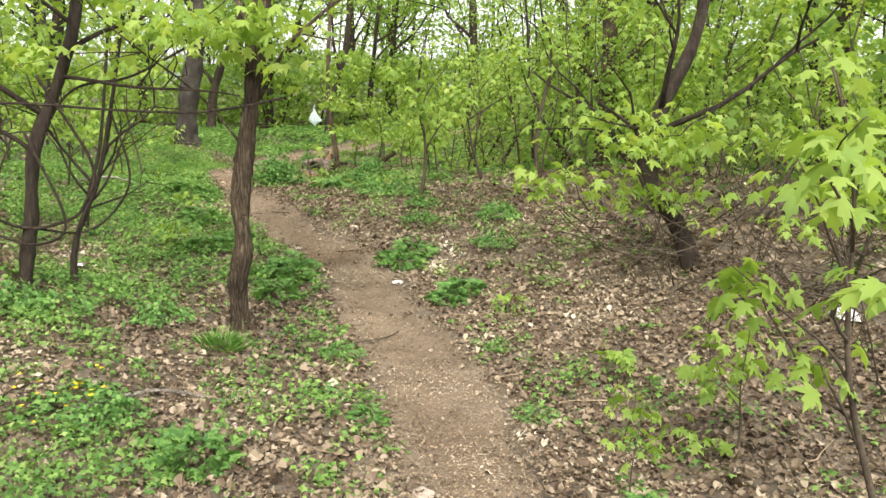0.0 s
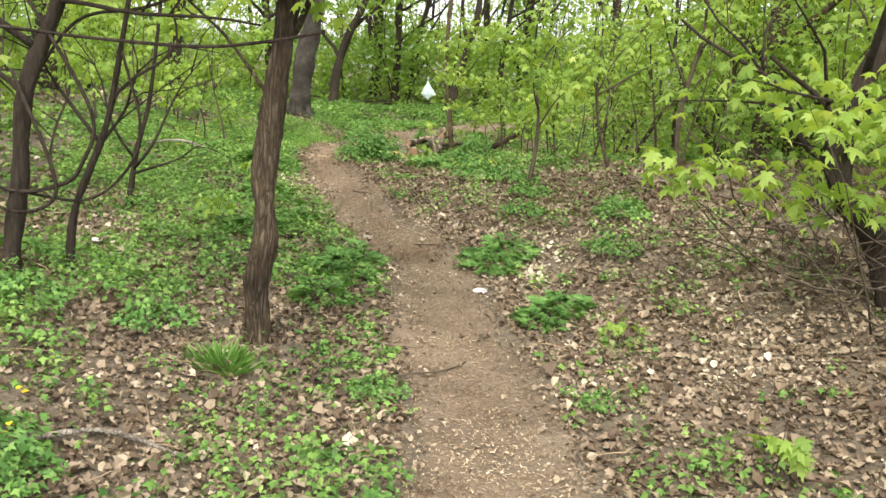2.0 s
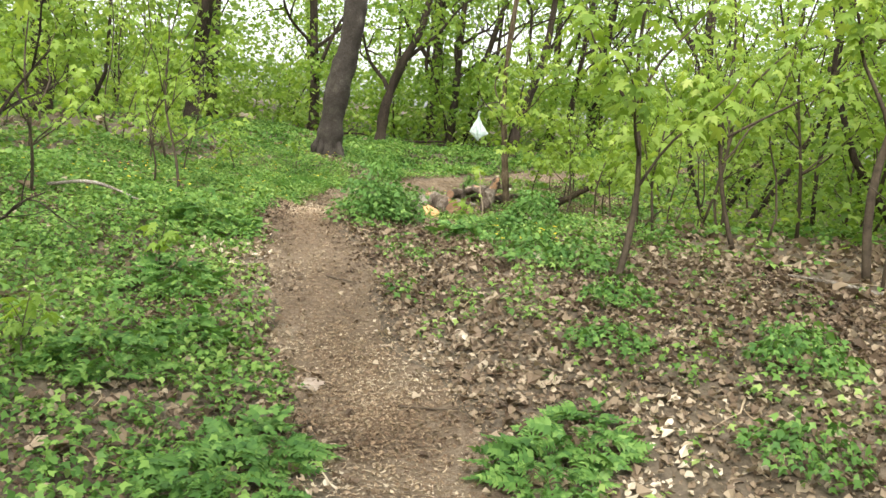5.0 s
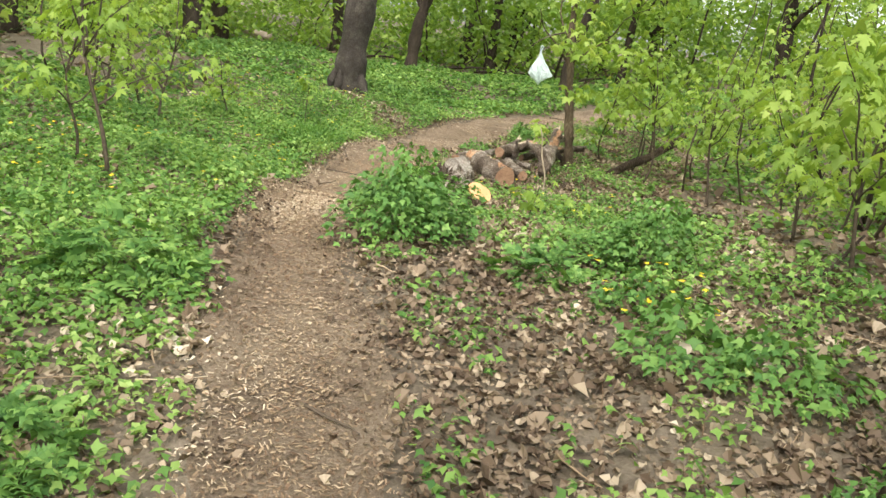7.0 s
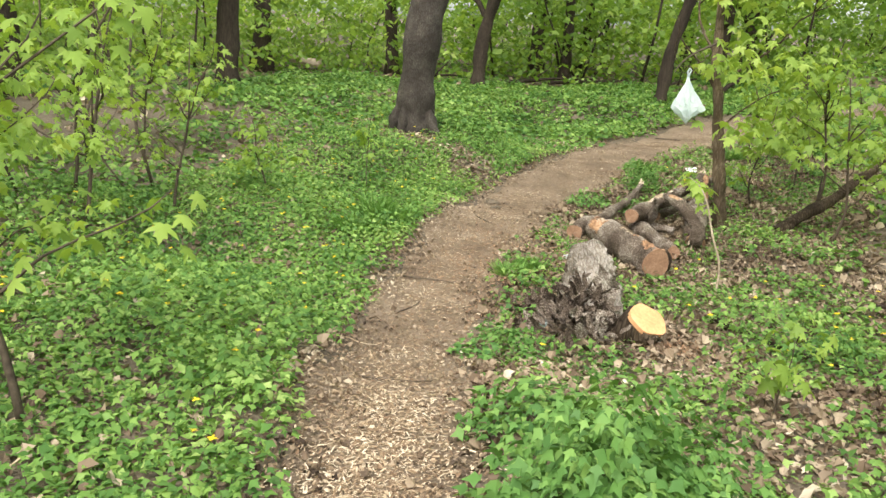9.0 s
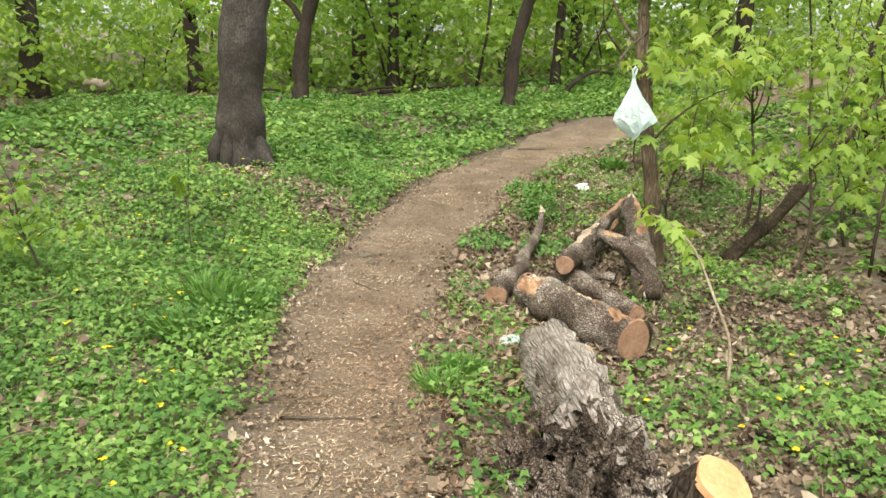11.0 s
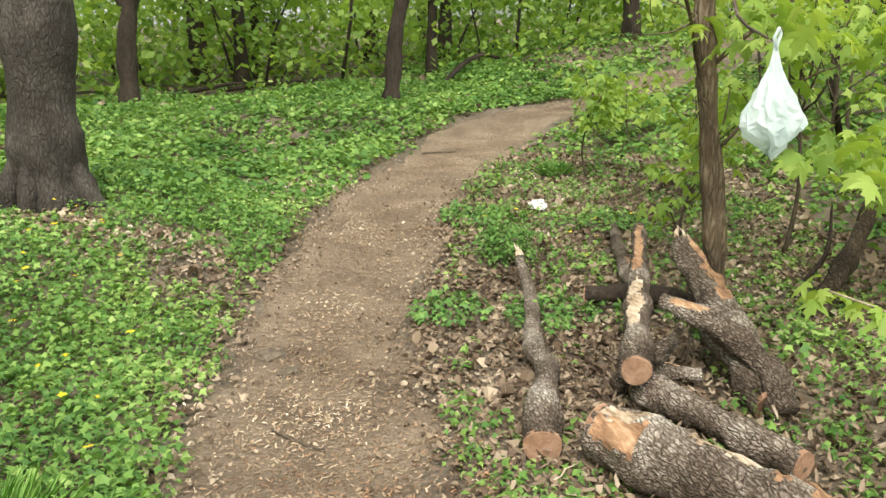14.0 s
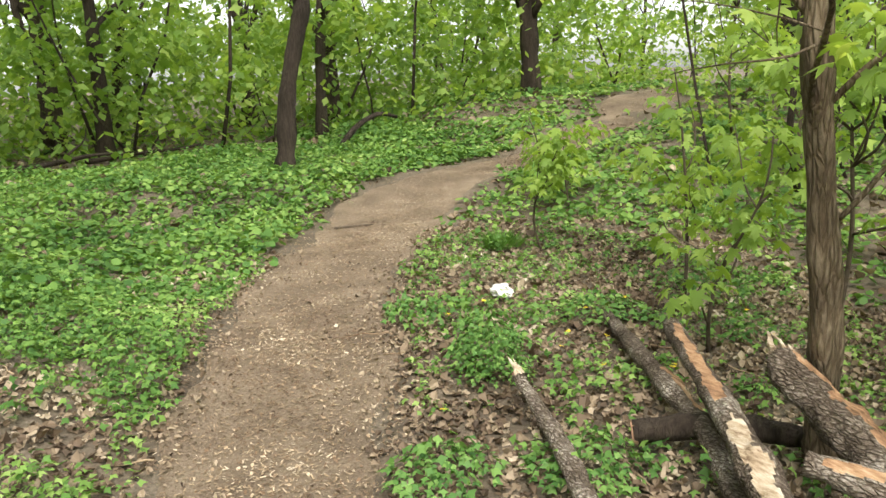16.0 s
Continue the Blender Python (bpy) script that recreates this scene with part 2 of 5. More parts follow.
# the line walked: x, y, half width of the bare earth
WAY = np.array([(-.9, -11, .35), (-.75, -8, .35), (-.2, -5.8, .33), (.3, -4.3, .33), (.45, -2.9, .38), (.42, -1.4, .36), (.3, 0, .31), (.1, .5, .32), (-.15, 1.1, .31),
                (-.42, 2.4, .33), (-.7, 3.6, .3), (-.8, 4.3, .28), (-.88, 5.2, .34), (-.88, 6.9, .34), (-.72, 8.2, .42), (-.43, 9.7, .45), (.12, 11, .48), (.48, 11.9, .5),
                (1.3, 13.2, .53), (1.9, 14, .58), (2.8, 15, .6), (4.35, 15.65, .5), (5.4, 15.95, .5), (8, 17.2, .5), (14, 21, .5)])


def relief(x, y):
    x, y = np.asarray(x, float), np.asarray(y, float)
    d = (x[..., None] - KNOTS[:, 0]) ** 2 + (y[..., None] - KNOTS[:, 1]) ** 2
    w = np.exp(-d / (2 * 0.8**2)) + 0.02 / (1 + d) ** 2
    return (w * KNOTS[:, 2]).sum(-1) / w.sum(-1)


def smooth_line(points, n):
    """A Catmull-Rom line through the points, in n steps a stretch."""
    p = np.vstack([2 * points[0] - points[1], points, 2 * points[-1] - points[-2]])
    out = []
    for i in range(1, len(p) - 2):
        for s in np.linspace(0, 1, n, endpoint=False):
            a, b, c, d = p[i - 1], p[i], p[i + 1], p[i + 2]
            out.append(0.5 * (2 * b + (c - a) * s + (2 * a - 5 * b + 4 * c - d) * s**2 + (3 * b - a - 3 * c + d) * s**3))
    out.append(p[-2])
    return np.array(out)


WAY_FINE = smooth_line(WAY, 8)


def way_side(x, y):
    """Signed distance from the bare earth's edge (negative on it), and the side: -1 left, 1 right."""
    x, y = np.asarray(x, float), np.asarray(y, float)
    best, side, half = np.full(x.shape, 1e9), np.ones(x.shape), np.zeros(x.shape)
    for a, b in zip(WAY_FINE[:-1], WAY_FINE[1:]):
        ex, ey = b[0] - a[0], b[1] - a[1]
        s = np.clip(((x - a[0]) * ex + (y - a[1]) * ey) / (ex * ex + ey * ey), 0, 1)
        dx, dy = x - a[0] - s * ex, y - a[1] - s * ey
        d = np.hypot(dx, dy)
        near = d < best
        best = np.where(near, d, best)
        side = np.where(near, np.where(ex * dy - ey * dx > 0, -1, 1), side)
        half = np.where(near, a[2] + s * (b[2] - a[2]), half)
    return best - half, side


RNG = np.random.default_rng(7)


def wobble(x, y, scale, seed=0.0):
    """A cheap smooth field in -1..1."""
    a = np.sin(x * scale * 1.0 + 1.3 * np.sin(y * scale * 0.7 + seed) + seed)
    b = np.sin(y * scale * 1.13 + 1.7 * np.sin(x * scale * 0.83 + 2.1 * seed) + 2.7 * seed)
    c = np.sin((x + y) * scale * 2.3 + seed * 5 + 1.9 * b)
    return (a + b + 0.6 * c) / 2.6


def ground_z(x, y):
    """Height of the woodland floor, sunk a little along the path."""
    d, _ = way_side(x, y)
    z = relief(x, y) + 0.018 * wobble(x, y, 2.1, 1) + 0.012 * wobble(x, y, 5.7, 2)
    return z - 0.03 * np.clip(-d / 0.15, 0, 1)


# ---- mesh helpers ----
def raw_mesh(name, verts, faces, mats, smooth=True, index=None):
    """A mesh from arrays; faces is one array of equal-sized faces, or a list of such arrays."""
    groups = faces if isinstance(faces, list) else [faces]
    groups = [np.asarray(g, np.int32) for g in groups if len(g)]
    me = bpy.data.meshes.new(name)
    me.vertices.add(len(verts))
    me.vertices.foreach_set("co", np.asarray(verts, np.float32).ravel())
    loops = np.concatenate([g.ravel() for g in groups])
    sizes = np.concatenate([np.full(len(g), g.shape[1]) for g in groups])
    me.loops.add(len(loops))
    me.loops.foreach_set("vertex_index", loops)
    me.polygons.add(len(sizes))
    me.polygons.foreach_set("loop_start", np.concatenate([[0], np.cumsum(sizes)[:-1]]).astype(np.int32))
    for m in mats if isinstance(mats, (list, tuple)) else [mats]:
        me.materials.append(m)
    if index is not None:
        me.polygons.foreach_set("material_index", np.asarray(index, np.int32))
    me.update(calc_edges=True)
    me.polygons.foreach_set("use_smooth", np.full(len(sizes), smooth))
    me.validate()
    return me


def part(name, mesh, parent, label=""):
    ob = new(name, mesh)
    ob.parent = parent
    return tagged(ob, label) if label else ob


def holder(name, x, y, z, label, category, group=""):
    ob = new(name)
    ob.location = (x, y, z)
    ob.empty_display_size = 0.1
    return tagged(ob, label, category, group)


def tube(points, radii, sides=8, rough=0.0, seed=0, cap=True):
    """A knobbly tube along a line: verts and quads (with fan caps as quads that fold)."""
    p, r = np.asarray(points, float), np.asarray(radii, float)
    t = np.gradient(p, axis=0)
    t /= np.linalg.norm(t, axis=1)[:, None] + 1e-9
    ref = np.array([0.31, 0.95, 0.05]) if abs(t[0, 2]) > 0.6 else np.array([0, 0, 1.0])
    u = np.cross(t, ref)
    u /= np.linalg.norm(u, axis=1)[:, None] + 1e-9
    v = np.cross(t, u)
    a = np.linspace(0, 2 * np.pi, sides, endpoint=False)
    rng = np.random.default_rng(seed)
    k = 1 + rough * (rng.random((len(p), sides)) - 0.5) + rough * 0.8 * np.sin(a[None] * 3 + seed + np.arange(len(p))[:, None] * 0.35)
    ring = u[:, None] * np.cos(a)[None, :, None] + v[:, None] * np.sin(a)[None, :, None]
    verts = (p[:, None] + ring * (r[:, None] * k)[..., None]).reshape(-1, 3)
    i, j = np.meshgrid(np.arange(len(p) - 1), np.arange(sides), indexing="ij")
    n = (j + 1) % sides
    quads = np.stack([i * sides + j, i * sides + n, (i + 1) * sides + n, (i + 1) * sides + j], -1).reshape(-1, 4)
    if cap:
        tip = len(verts)
        verts = np.vstack([verts, p[-1], p[0]])
        last, j = (len(p) - 1) * sides, np.arange(sides)
        n = (j + 1) % sides
        tris = np.vstack([np.stack([last + j, last + n, np.full(sides, tip)], -1), np.stack([n, j, np.full(sides, tip + 1)], -1)])
    else:
        tris = np.zeros((0, 3), int)
    return verts, quads, tris


def join_tubes(tubes):
    vs, qs, ts, off = [], [], [], 0
    for v, q, t in tubes:
        vs.append(v), qs.append(q + off), ts.append(t + off)
        off += len(v)
    return np.vstack(vs), [np.vstack(qs), np.vstack(ts)]


# leaf outlines in their own plane: stalk at the origin, tip along +y, third value the droop
def outline(points, droop):
    p = np.array(points, float)
    v = np.zeros((len(p), 3))
    v[:, :2] = p
    v[:, 2] = -droop * (p[:, 0] ** 2 + 0.6 * p[:, 1] ** 2)
    f = np.array([(0, i, i + 1) for i in range(1, len(p) - 1)])
    return v, f


HALF_MAPLE = [(0, .02), (.14, -.08), (.44, -.05), (.28, .16), (.52, .26), (.72, .52), (.44, .5), (.22, .46), (.28, .74), (.13, .78)]
MAPLE_SHAPE = outline([(0, .3)] + HALF_MAPLE + [(0, 1.1)] + [(-x, y) for x, y in HALF_MAPLE[::-1]], 0.6)
OVAL_SHAPE = outline([(0, .45), (0, 0), (.36, .25), (.4, .6), (0, 1), (-.4, .6), (-.36, .25), (0, 0)], 0.5)
LOBED_SHAPE = outline([(0, .4), (0, 0), (.42, .12), (.3, .38), (.5, .62), (0, 1), (-.5, .62), (-.3, .38), (-.42, .12), (0, 0)], 0.45)
HERB_SHAPE = outline([(0, 0), (.42, .3), (.3, .8), (0, 1), (-.3, .8), (-.42, .3)], 0.5)
DIAMOND_SHAPE = outline([(0, 0), (.36, .45), (0, 1), (-.36, .45)], 0.5)
BENT_SHAPE = outline([(0, 0), (.45, .2), (.25, .7), (0, 1), (-.35, .75), (-.4, .15)], -0.6)
SLIM_SHAPE = outline([(0, 0), (.12, .3), (.1, .7), (0, 1), (-.1, .7), (-.12, .3)], 0.35)
PLAIN_SHAPE = outline([(0, 0), (.34, .35), (.2, .8), (0, 1), (-.2, .8), (-.34, .35)], 0.5)
TIP_SHAPE = outline([(0, 0), (.55, .3), (.2, .55), (0, 1), (-.2, .55), (-.55, .3)], 0.6)


def crumple(points, seed):
    """A dry leaf: an uneven outline with its rim curled up and down."""
    v, f = outline(points, 0)
    v[:, 2] = np.random.default_rng(seed).uniform(-.26, .26, len(v))
    return v, f


DRY_SHAPES = [crumple([(0, .1), (.4, .0), (.34, .45), (.5, .8), (.02, 1), (-.4, .85), (-.28, .4)], 1), crumple([(0, 0), (.3, .2), (.42, .6), (.1, 1), (-.3, .75), (-.36, .25)], 2),
              crumple([(0, .05), (.5, .2), (.22, .5), (.3, .95), (-.18, .9), (-.5, .5), (-.3, .1)], 3)]
CHIP_SHAPE = outline([(-.12, 0), (.12, .02), (.1, 1), (-.09, .96)], 0.0)


def scatter(places, sizes, shape, tilt=0.5, rng=RNG, heading=None, pitch=None):
    """Leaves of one shape: heading about z, pitch of the tip (negative hangs), tilt a random lean. Verts and triangles."""
    base, tri = shape
    n = len(places)
    yaw = rng.uniform(0, 2 * np.pi, n) if heading is None else heading
    pit = rng.normal(0, tilt, n) if pitch is None else pitch + rng.normal(0, tilt * 0.5, n)
    rol = rng.normal(0, tilt, n)
    cy, sy, cp, sp, cr, sr = np.cos(yaw), np.sin(yaw), np.cos(pit), np.sin(pit), np.cos(rol), np.sin(rol)
    right = np.stack([cy, sy, 0 * cy], 1)
    ahead = np.stack([-sy * cp, cy * cp, sp], 1)
    up = np.cross(right, ahead)
    right2 = right * cr[:, None] + up * sr[:, None]
    up2 = up * cr[:, None] - right * sr[:, None]
    squash = rng.uniform(0.8, 1.2, n)[:, None, None]
    b = base[None] * np.asarray(sizes, float)[:, None, None]
    v = b[..., :1] * squash * right2[:, None] + b[..., 1:2] * ahead[:, None] + b[..., 2:] * up2[:, None] + np.asarray(places)[:, None]
    f = (tri[None] + (np.arange(n) * len(base))[:, None, None]).reshape(-1, 3)
    return v.reshape(-1, 3), f


def merge(groups):
    vs, fs, ix, off = [], [], [], 0
    for k, (v, f) in enumerate(groups):
        vs.append(v), fs.append(f + off), ix.append(np.full(len(f), k))
        off += len(v)
    return np.vstack(vs), np.vstack(fs), np.concatenate(ix)


# ---- ground: one sheet to the horizon, fine along the walk ----
def spread(lo, hi, step, far):
    mid = np.arange(lo, hi + step / 2, step)
    out, d = [], step
    while (out[-1] if out else 0) < far:
        d *= 1.35
        out.append((out[-1] if out else 0) + d)
    out = np.array(out)
    return np.concatenate([lo - out[::-1], mid, hi + out])


gx, gy = spread(-4.2, 5.0, 0.08, 260), spread(-9, 18, 0.08, 260)
XX, YY = np.meshgrid(gx, gy, indexing="ij")
ZZ = ground_z(XX, YY) + np.clip((np.hypot(XX, YY - 8) - 16) * 0.02, 0, 1.2)
i, j = np.meshgrid(np.arange(len(gx) - 1), np.arange(len(gy) - 1), indexing="ij")
ny = len(gy)
quads = np.stack([i * ny + j, (i + 1) * ny + j, (i + 1) * ny + j + 1, i * ny + j + 1], -1).reshape(-1, 4)
ground = new("ground", raw_mesh("ground", np.stack([XX, YY, ZZ], -1).reshape(-1, 3), quads, SOIL))
tagged(ground, "brown woodland soil under leaves and green plants", "ground", kind="structure")


def floor_z(x, y):
    x, y = np.asarray(x, float), np.asarray(y, float)
    return ground_z(x, y) + np.clip((np.hypot(x, y - 8) - 16) * 0.02, 0, 1.2)


# ---- path of bare earth, its edges dipping under the soil ----
line = smooth_line(WAY, 26)
tan = np.gradient(line[:, :2], axis=0)
tan /= np.linalg.norm(tan, axis=1)[:, None]
nrm = np.stack([tan[:, 1], -tan[:, 0]], 1)
across = np.linspace(-1, 1, 15)
edge = 1 + 0.16 * np.sin(line[:, 1] * 3.1) + 0.1 * np.sin(line[:, 1] * 7.7 + 1) + 0.12
edge2 = 1 + 0.16 * np.sin(line[:, 1] * 2.7 + 2) + 0.1 * np.sin(line[:, 1] * 8.3 + 4) + 0.12
reach = np.where(across[None] < 0, edge[:, None], edge2[:, None]) * line[:, 2:3] * across[None]
px, py = line[:, :1] + nrm[:, :1] * reach, line[:, 1:2] + nrm[:, 1:2] * reach
pz = floor_z(px, py) + 0.016 - 0.045 * np.clip((np.abs(across)[None] - 0.72) / 0.28, 0, 1) + 0.006 * wobble(px, py, 9, 3)
i, j = np.meshgrid(np.arange(len(line) - 1), np.arange(14), indexing="ij")
quads = np.stack([i * 15 + j, i * 15 + j + 1, (i + 1) * 15 + j + 1, (i + 1) * 15 + j], -1).reshape(-1, 4)
path = new("path", raw_mesh("path", np.stack([px, py, pz], -1).reshape(-1, 3), quads, EARTH))
tagged(path, "trodden brown earth footpath winding through the wood", "path", kind="structure")

# ---- how green the floor is ----
def green(x, y):
    """0 bare leaf litter, 1 closed green cover."""
    d, side = way_side(x, y)
    left = np.interp(y, [-9, -3, -1, .5, 1.5, 3], [.14, .2, .3, .5, .7, 1])
    right = np.interp(y, [-9, -2, 1.5, 3.2, 5, 8, 9.5, 12, 14, 17], [0.03, 0.03, 0.06, 0.22, 0.4, 0.36, 0.19, 0.22, 0.5, 0.9])
    right = np.where((x > 3) & (y > 3.5), 0.85, right)
    g = np.where(side < 0, left, right)
    patch = wobble(x, y, 1.7, 5) * 0.5 + wobble(x, y, 4.3, 9) * 0.5
    g = np.where(g > 0.97, 1.0, np.clip(g + 0.75 * patch * (1 - np.abs(2 * g - 1)) ** 0.5, 0, 1))
    for bx, by in ((-1.54, 11.76), (-1.23, 11.18), (-0.96, 10.81), (-0.95, 11.24), (-0.70, 10.69)):
        g = np.where(np.hypot(x - bx, (y - by) * 1.1) < 0.3 + 0.08 * wobble(x, y, 9, 4), g * 0.3, g)
    g = np.where((x > .1) & (x < 1.5) & (y > 7.1) & (y < 10), g * 0.5, g)
    return g * np.clip((d + 0.02) / 0.14, 0, 1)


def sample(n, x0, x1, y0, y1):
    return RNG.uniform(x0, x1, n), RNG.uniform(y0, y1, n)


# ---- fallen leaves ----
def fallen_leaves():
    groups = []
    for n, box, size in ((240000, (-3.4, 4.4, -5.2, 13.5), 0.032), (52000, (-4.5, 6, -5.5, 17), 0.055), (20000, (-13, 15, -9, 28), 0.08)):
        x, y = sample(n, *box)
        d, side = way_side(x, y)
        g = green(x, y)
        if size > 0.065:
            keep = (x < -4.5) | (x > 6) | (y > 17) | (y < -8.5)
        elif size > 0.045:
            keep = ((d > 2.4) | ((y > 13.5) & (d > 0.05))) & (RNG.random(n) < np.clip(1.05 - 0.8 * g, 0, 1))
        else:
            keep = (d < 2.6) & ((RNG.random(n) < np.clip(1.05 - 0.8 * g, 0, 1) * np.clip((d + 0.28) / 0.36, 0, 1) ** 1.4) | ((d > -0.5) & (RNG.random(n) < 0.03)))
        x, y, d = x[keep], y[keep], d[keep]
        s = size * RNG.gamma(6, 1 / 6, len(x)) * np.where(d < 0, 0.6, 1.0)
        z = floor_z(x, y) + RNG.uniform(0.004, 0.03, len(x)) + 0.014 * (d < 0)
        pos = np.stack([x, y, z], 1)
        for k in range(3):
            groups.append(scatter(pos[k::3], s[k::3], DRY_SHAPES[k], 0.5))
    v, f, _ = merge(groups)
    ob = new("fallen_leaves", raw_mesh("fallen_leaves", v, f, LITTER, False))
    tagged(ob, "dry brown fallen leaves lying on the soil", "leaf litter", kind="stuff")


def fallen_twigs():
    g = np.random.default_rng(23)
    tubes = []
    for k in range(420):
        x, y = g.uniform(-2.6, 3.0), g.uniform(-6.5, 12.5)
        if float(way_side(np.array(x), np.array(y))[0]) < -.1:
            continue
        a, far = g.uniform(0, 6.28), g.uniform(.06, .32)
        ex, ey = x + far * math.cos(a), y + far * math.sin(a)
        z0, z1 = floor_z(np.array([x, ex]), np.array([y, ey])) + .03
        tubes.append(tube(bent((x, y, z0), (ex, ey, z1 + g.uniform(0, .03)), 5, .06, k), np.linspace(g.uniform(.002, .006), .0015, 5), 4, .1, k))
    v, f = join_tubes(tubes)
    ob = new("fallen_twigs", raw_mesh("fallen_twigs", v, f, STRAW))
    tagged(ob, "thin dry twigs strewn over the leaf litter", "twigs", kind="stuff")


def brushwood():
    """Bare thin twigs and stems standing on the bank and in the thickets near the path."""
    g = np.random.default_rng(29)
    tubes = []
    for k in range(330):
        x, y = g.uniform(2.3, 4.4), g.uniform(-4.4, -.3)
        z = fz(x, y)
        a, far = g.uniform(0, 6.28), g.uniform(.3, 1.1)
        tubes.append(tube(bent((x, y, z + g.uniform(0, .6)), (x + far * math.cos(a), y + far * math.sin(a), z + g.uniform(.05, 1.3)), 6, .07, k), np.linspace(g.uniform(.002, .008), .0015, 6), 4, .1, k))
    for k in range(45):
        x, y = (g.uniform(2.6, 6.5), g.uniform(1.5, 9)) if k % 3 else (g.uniform(-6, -3), g.uniform(0, 9))
        z = fz(x, y)
        tubes.append(tube(bent((x, y, z - .05), (x + g.normal(0, .35), y + g.normal(0, .3), z + g.uniform(1.4, 4)), 8, .045, 300 + k), np.linspace(g.uniform(.006, .016), .003, 8), 5, .12, k))
    v, f = join_tubes(tubes)
    ob = new("brushwood", raw_mesh("brushwood", v, f, TWIG))
    tagged(ob, "bare brown twigs and thin stems tangled along the bank", "brushwood", kind="stuff")


def path_bits():
    groups = []
    s = RNG.uniform(0, len(WAY_FINE) - 1.001, 135000)
    k = s.astype(int)
    c = WAY_FINE[k] + (WAY_FINE[k + 1] - WAY_FINE[k]) * (s - k)[:, None]
    t = WAY_FINE[k + 1] - WAY_FINE[k]
    t /= np.linalg.norm(t[:, :2], axis=1)[:, None]
    o = RNG.normal(0, 0.62, len(s)) * c[:, 2]
    x, y = c[:, 0] + t[:, 1] * o, c[:, 1] - t[:, 0] * o
    keep = (np.abs(o) < c[:, 2] * 1.6) & (y > -5.3) & (y < 17)
    x, y = x[keep], y[keep]
    pos = np.stack([x, y, floor_z(x, y) + 0.024], 1)
    h = 9 * len(pos) // 20
    groups.append(scatter(pos[:2 * h], RNG.uniform(0.005, 0.024, 2 * h), CHIP_SHAPE, 0.2))
    groups.append(scatter(pos[2 * h:], RNG.uniform(0.008, 0.024, len(pos) - 2 * h), PLAIN_SHAPE, 0.25))
    v, f, _ = merge(groups)
    ob = new("path_debris", raw_mesh("path_debris", v, f, STRAW, False))
    tagged(ob, "pale dry leaf scraps and wood chips on the path", "debris", kind="stuff")


def ground_cover():
    groups = []
    for n, box, size, shape, per in ((50000, (-3.6, 3.2, -5.2, 13), 0.028, TIP_SHAPE, 10), (16000, (-4.6, 5.5, -5.5, 18.5), 0.046, HERB_SHAPE, 6), (7000, (-14, 14, -8, 30), 0.11, DIAMOND_SHAPE, 6), (5000, (3.5, 12, 12, 23), 0.075, DIAMOND_SHAPE, 6), (10000, (-5, 5, 12.4, 20.5), 0.048, HERB_SHAPE, 6)):
        x, y = sample(n, *box)
        d = way_side(x, y)[0]
        if size == 0.075:
            keep = d > 0.1
        elif size == 0.048:
            keep = (d > 0.05) & ((x < 1.5) | (y > 15))
        elif size > 0.1:
            keep = ((x < -4.6) | (x > 5.5) | (y > 18.5) | (y < -8.5)) & (d > 0.05)
        elif size > 0.04:
            keep = ((d > 2.3) | (y > 13)) & (RNG.random(n) < green(x, y))
        else:
            keep = (d < 2.4) & (RNG.random(n) < green(x, y))
        x, y = x[keep], y[keep]
        z = floor_z(x, y)
        tall = (0.04 + 0.1 * np.clip(wobble(x, y, 2.3, 11) + 0.4, 0, 1.2)) * RNG.uniform(0.6, 1.3, len(x))
        xs, ys = np.repeat(x, per), np.repeat(y, per)
        ang, far = RNG.uniform(0, 6.28, len(xs)), RNG.uniform(0.01, 0.06, len(xs)) * max(1, size / 0.045)
        hs = np.repeat(tall, per) * RNG.uniform(0.3, 1.15, len(xs))
        pos = np.stack([xs + far * np.cos(ang), ys + far * np.sin(ang), np.repeat(z, per) + hs], 1)
        groups.append(scatter(pos, size * RNG.uniform(0.45, 1.6, len(pos)), shape, 0.5, heading=ang - np.pi / 2, pitch=-0.05))
    v, f, _ = merge(groups)
    ob = new("ground_cover", raw_mesh("ground_cover", v, f, HERB))
    tagged(ob, "low green spring herbs covering the forest floor", "ground cover", kind="stuff")


# ---- trees ----
def bent(a, b, n, sway, seed):
    """A wandering line from a to b."""
    rng = np.random.default_rng(seed)
    a, b = np.array(a, float), np.array(b, float)
    s = np.linspace(0, 1, n)[:, None]
    length = np.linalg.norm(b - a)
    k = rng.normal(0, 1, (3, 3))
    off = sum(k[m] * np.sin((m + 1) * np.pi * s) / (m + 1) for m in range(3)) * sway * length * np.array([1, 1, 0.4])
    return a + (b - a) * s + off


